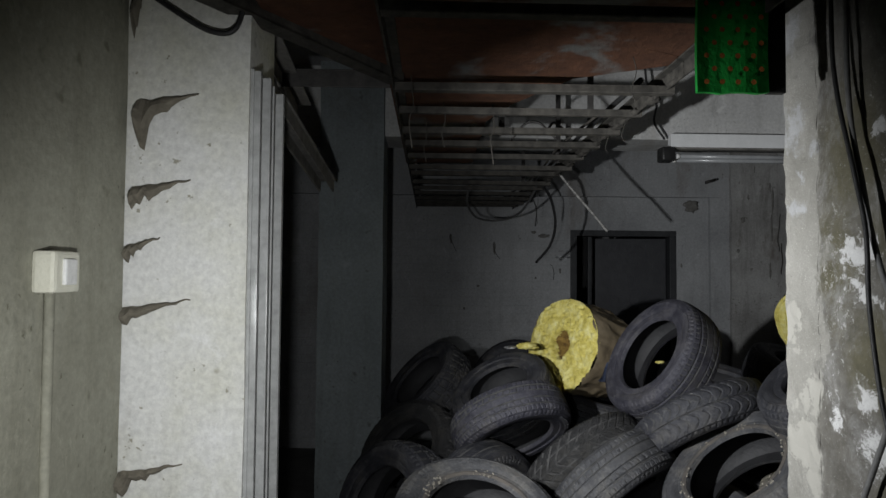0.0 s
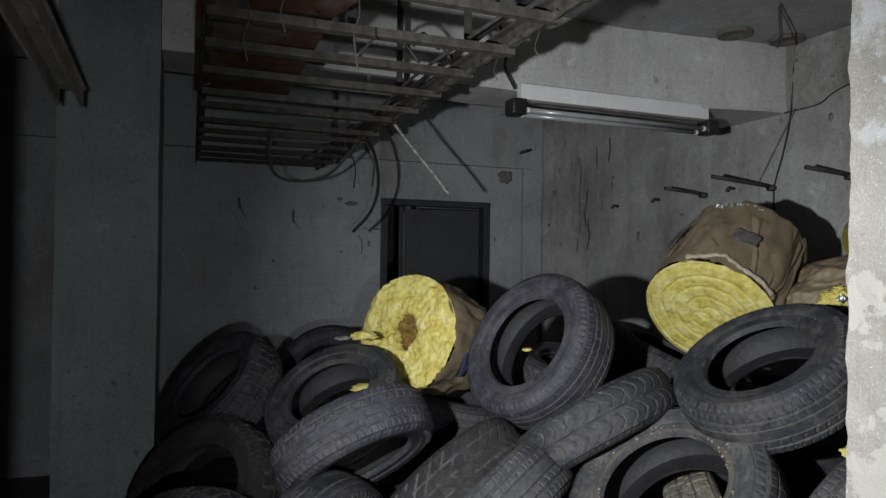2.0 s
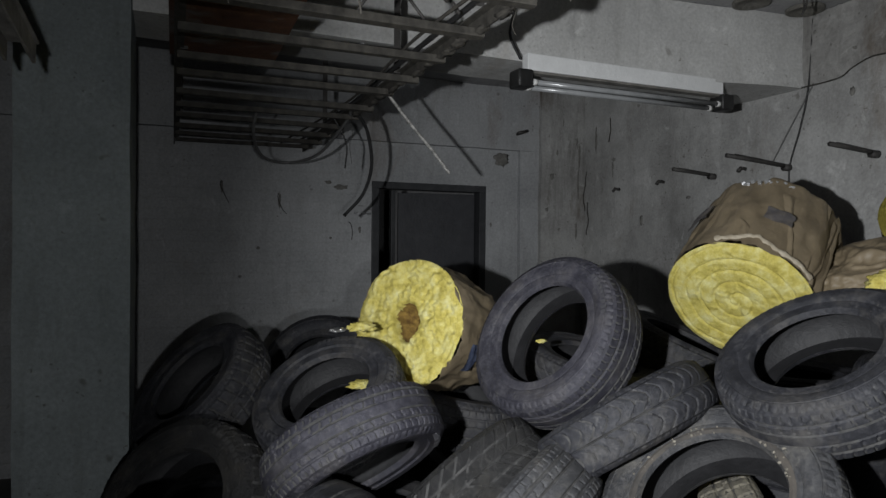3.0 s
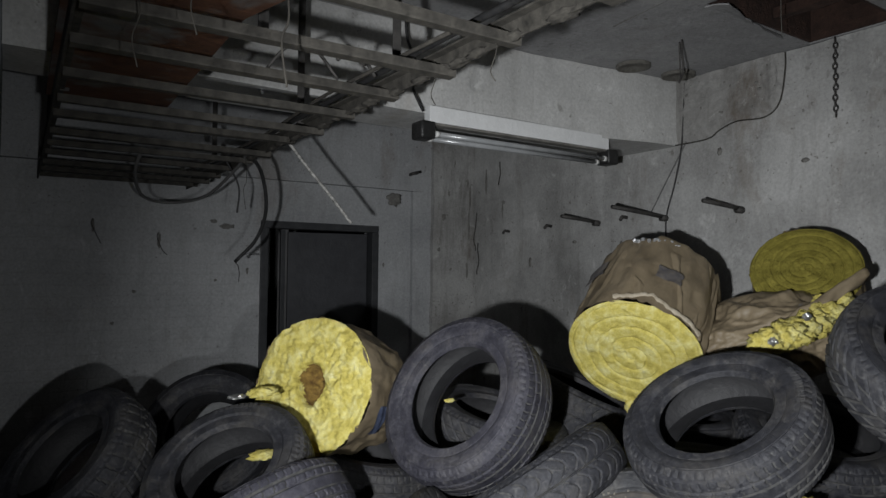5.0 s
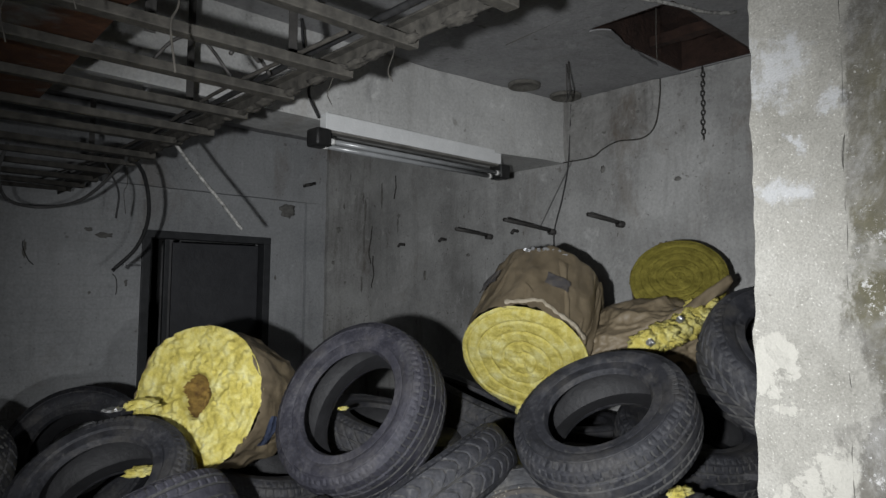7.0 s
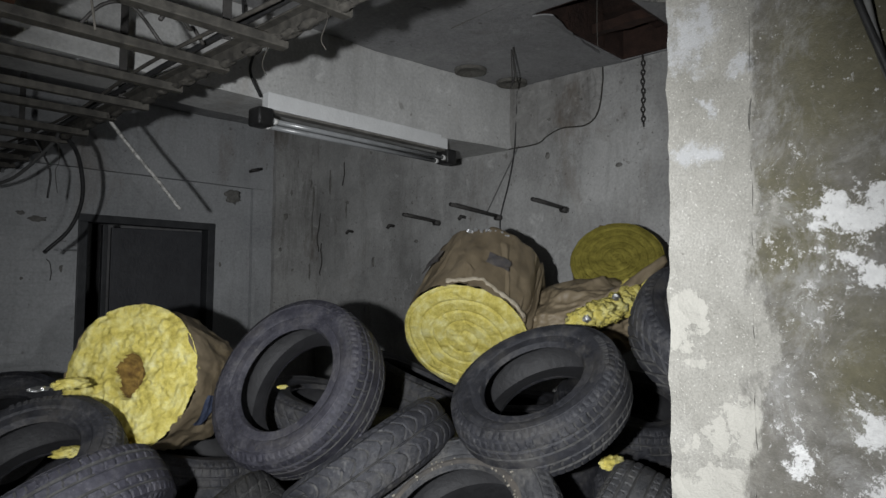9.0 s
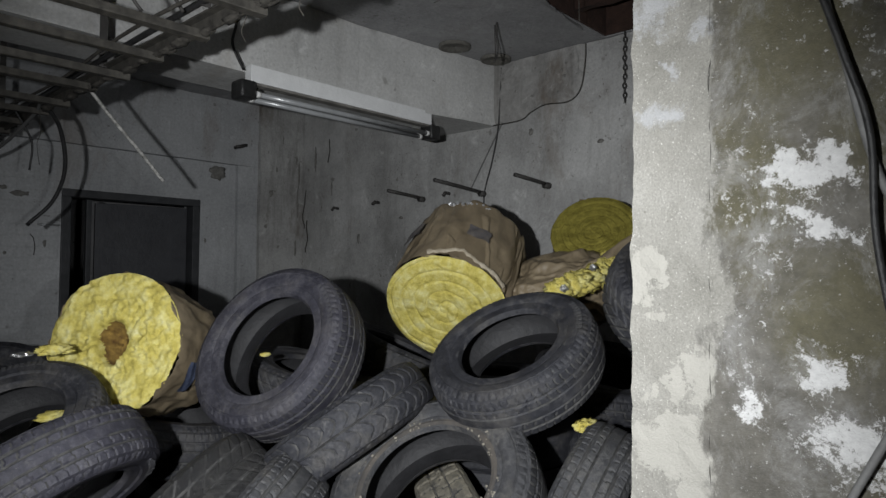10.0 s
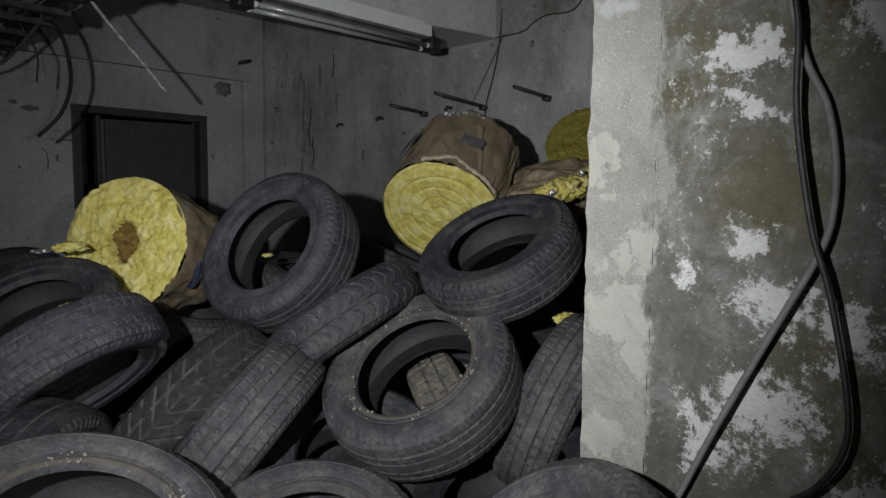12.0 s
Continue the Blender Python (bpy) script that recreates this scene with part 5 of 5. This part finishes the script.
# ---- the opening's left side: door track, strut, switch, cobwebs ----
track = thing("door_track", "grey steel sliding door track on the jamb", "door track")
box("back_plate", -0.022, -0.012, 2.075, 2.305, 0.0, 2.13, "galvanised_dull", track)
for y0, y1, d in ((2.075, 2.092, 0.016), (2.135, 2.150, 0.026), (2.205, 2.216, 0.018), (2.285, 2.305, 0.024)):
    box("rib", -0.0125, -0.012 + d, y0, y1, 0.0, 2.125, "galvanised_dull", track, bevel=0.003)
bm = bmesh.new()
m = look((-0.07, 2.28, 2.20), (-0.063, 3.53, 2.06))
box_into(bm, -0.042, 0.042, -0.004, 0.004, -1.26, 0.0, 0.002, m)
box_into(bm, -0.035, -0.027, -0.055, -0.004, -1.26, 0.0, 0.002, m)
box_into(bm, 0.027, 0.035, -0.055, -0.004, -1.26, 0.0, 0.002, m)
tagged(part("steel_strut", bm, "dark_dust_steel", None), "dusty steel channel sloping down from the jamb", "strut")
bm = bmesh.new()
m = look((-0.10, 2.30, 2.45), (-0.09, 3.10, 2.30))
box_into(bm, -0.03, 0.03, -0.004, 0.004, -0.8, 0.0, 0.002, m)
box_into(bm, -0.03, -0.022, -0.05, -0.004, -0.8, 0.0, 0.002, m)
tagged(part("steel_strut", bm, "dark_dust_steel", None), "dusty steel angle above the opening", "strut")
bm = bmesh.new()
box_into(bm, -0.40, 0.30, 2.82, 2.88, 2.36, 2.366, 0.002)
box_into(bm, -0.40, 0.30, 2.82, 2.826, 2.30, 2.36, 0.002)
tagged(part("steel_bracket", bm, "dark_steel", None), "dusty steel angle running to the cable ladder", "bracket")
cable("jamb_cable", [(-0.30, 2.052, 2.33), (-0.20, 2.045, 2.26), (-0.11, 2.045, 2.21), (-0.05, 2.045, 2.22), (-0.025, 2.05, 2.33)], 0.007, "cable_black", "black cable looped across the white wall end")
switch = thing("light_switch", "old cream light switch on the corridor wall", "switch")
box("case", -0.312, -0.268, 1.695, 1.785, 1.585, 1.665, "switch_cream", switch, bevel=0.008)
box("rocker", -0.270, -0.260, 1.72, 1.76, 1.60, 1.65, "white_cap", switch, bevel=0.004)
bm = bmesh.new()
tube_into(bm, [(-0.302, 1.74, 1.59), (-0.302, 1.745, 0.05)], 0.010, 8)
part("conduit", bm, "dim_wall", switch, "painted conduit", True)


def cobweb(x0, z0, w, h, seed):
    """A dusty rag of web sagging from the wall corner."""
    bm = bmesh.new()
    n = 14
    rows = []
    for i in range(n + 1):
        f = i / n
        top = z0 + 0.02 * f + 0.006 * noise.noise((f * 6, seed, 0))
        depth = h * (1 - f) ** 1.6 * (0.75 + 0.5 * noise.noise((f * 5, seed, 4)) + 0.7 * noise.noise((f * 17, seed, 8))) + 0.003
        x = x0 + w * f
        row = []
        for k in range(5):
            z = top - depth * k / 4
            y = 2.056 - 0.025 * (1 - f) * math.sin(math.pi * k / 4) - 0.004 * noise.noise((x * 40, z * 40, seed))
            row.append(bm.verts.new((x, y, z)))
        rows.append(row)
    for a, b in zip(rows, rows[1:]):
        for k in range(4):
            bm.faces.new((a[k], a[k + 1], b[k + 1], b[k]))
    return tagged(part("cobweb", bm, "web", None), "dusty brown cobweb rag in the wall corner", "cobweb", "cobwebs")


for args in ((-0.29, 2.04, 0.15, 0.11, 1), (-0.295, 1.83, 0.14, 0.07, 2), (-0.305, 1.69, 0.08, 0.05, 3), (-0.31, 1.54, 0.16, 0.05, 4), (-0.31, 1.15, 0.15, 0.06, 5), (-0.30, 2.30, 0.03, 0.14, 6)):
    cobweb(*args)

# ---- green strip hanging beside the wall end ----
strip = thing("green_strip", "bright green plastic strip with orange dots", "plastic strip")
bm = bmesh.new()
g = 20
rows = []
for i in range(g + 1):
    z = 2.045 + 0.80 * i / g
    rows.append([bm.verts.new((1.03 + 0.165 * k / 6, 1.93 + 0.004 * math.sin(i * 0.7) + 0.003 * math.sin(k * 1.1), z + 0.002 * math.sin(k * 2.3))) for k in range(7)])
for a, b in zip(rows, rows[1:]):
    for k in range(6):
        bm.faces.new((a[k], a[k + 1], b[k + 1], b[k]))
r = bmesh.ops.extrude_face_region(bm, geom=bm.faces[:])
for v in r["geom"]:
    if isinstance(v, bmesh.types.BMVert):
        v.co.y += 0.012
bmesh.ops.recalc_face_normals(bm, faces=bm.faces[:])
part("sheet", bm, "green_plastic", strip)
bm = bmesh.new()
for i in range(26):
    for k in range(4):
        cx, cz = 1.048 + 0.036 * k + (0.018 if i % 2 else 0), 2.068 + 0.030 * i
        if cx < 1.185:
            bmesh.ops.create_circle(bm, cap_ends=True, segments=10, radius=0.0062, matrix=Matrix.Translation((cx, 1.9235, cz)) @ pose(0, 0, 0, 90))
part("dots", bm, "orange_dot", strip, "faded orange dots")
bm = bmesh.new()
box_into(bm, 1.20, 1.243, 1.945, 1.965, 2.05, 2.88, 0.004)
tagged(part("dark_board", bm, "black_plastic", None), "black board fixed beside the wall end", "board")


# ---- chips and pocks in the plaster ----
def chip(x, y, z, sx, sy, sz, seed, material="chip_dark"):
    o = part("plaster_chip", tuft((sx, sy, sz), seed, sub=3), material, None, "", True)
    o.location = (x, y, z)
    return tagged(o, "dark chipped patch in the plaster", "plaster chip", "plaster chips")


for i, (x, z, w, h) in enumerate(((1.50, 1.985, 0.06, 0.022), (1.40, 2.02, 0.03, 0.015), (1.03, 1.86, 0.012, 0.06), (0.88, 1.51, 0.012, 0.012), (1.42, 1.59, 0.010, 0.012), (0.62, 1.95, 0.010, 0.05), (1.65, 1.66, 0.012, 0.03), (0.75, 1.30, 0.012, 0.01), (2.80, 1.72, 0.012, 0.02))):
    chip(x, BY + 0.002, z, w, 0.006, h, 100 + i)
chip(2.90, BY - 0.0, 2.285, 0.075, 0.008, 0.055, 120)
for i, (x, z, w, h) in enumerate(((3.347, 2.15, 0.022, 0.028), (3.50, 2.62, 0.02, 0.12), (3.60, 2.50, 0.018, 0.10), (3.62, 2.02, 0.010, 0.16), (3.60, 1.70, 0.010, 0.08), (3.40, 2.36, 0.012, 0.03), (3.30, 1.86, 0.014, 0.016))):
    chip(x, BY - 0.088, z, w, 0.006, h, 130 + i)
for i, (y, z, w, h) in enumerate(((6.30, 2.46, 0.012, 0.10), (6.06, 2.2, 0.012, 0.07), (5.70, 1.75, 0.015, 0.04), (4.75, 1.85, 0.012, 0.05), (4.0, 2.40, 0.016, 0.02), (3.5, 2.28, 0.02, 0.012), (5.2, 1.9, 0.02, 0.01), (4.1, 2.72, 0.02, 0.06))):
    chip(3.678, y, z, 0.006, w, h, 150 + i)

for i, (x, z, w, h) in enumerate(((3.46, 2.66, 0.014, 0.08), (3.63, 2.35, 0.010, 0.12))):
    chip(x, BY - 0.090, z, w, 0.004, h, 170 + i, "chip_dark")
for i in range(22):
    cy = 2.5 + 0.12 * i + 0.04 * math.sin(i * 5.1)
    o = part("dust_clump", tuft((0.012 + 0.010 * abs(math.sin(i * 2.3)), 0.03 + 0.02 * abs(math.cos(i * 1.7)), 0.007 + 0.005 * abs(math.sin(i * 3.7))), 200 + i, sub=3), "dust_dark", None, "", True)
    o.location = (LX1 + 0.006 * math.sin(i * 4.0), cy, LZ + 0.002)
    tagged(o, "dark clump of dust on the ladder rail", "dust clump", "dust clumps")
for i, (x, z) in enumerate(((0.62, 2.0), (1.02, 1.92), (1.56, 1.72))):
    rng = random.Random(400 + i)
    pts = [(x, BY - 0.006 if x < 3.2 else BY - 0.096, z)]
    for k in range(4):
        pts.append((pts[-1][0] + rng.uniform(-0.03, 0.03), pts[0][1], pts[-1][2] - rng.uniform(0.02, 0.06)))
    cable("wall_crack", pts, 0.0028, "dust_dark", "thin dark crack line in the plaster", "crack", "cracks")

for i, (y, z, n) in enumerate(((6.43, 2.20, 7), (6.41, 1.93, 6), (6.10, 2.62, 4))):
    rng = random.Random(500 + i)
    pts = [(3.674, y, z)]
    for k in range(n):
        pts.append((3.674, pts[-1][1] + rng.uniform(-0.022, 0.022), pts[-1][2] - rng.uniform(0.03, 0.07)))
    cable("wall_crack", pts, 0.0045, "dust_dark", "thin dark crack line in the plaster", "crack", "cracks")
rng = random.Random(77)
for i in range(12):
    chip(3.658, rng.uniform(3.68, 4.22), rng.uniform(2.60, 2.84), 0.004, rng.uniform(0.004, 0.012), rng.uniform(0.004, 0.010), 300 + i, "chip_dark")
for bx in (1.083, 1.351):
    bolt = thing("beam_bolt", "small steel bolt and washer under the white beam", "bolt", "beam bolts")
    bm = bmesh.new()
    tube_into(bm, [(bx, 4.47, 2.462), (bx, 4.47, 2.452)], 0.016, 14)
    part("washer", bm, "galvanised", bolt, "", True)
    bm = bmesh.new()
    tube_into(bm, [(bx, 4.47, 2.454), (bx, 4.47, 2.436)], 0.008, 6)
    part("bolt_head", bm, "galvanised", bolt)
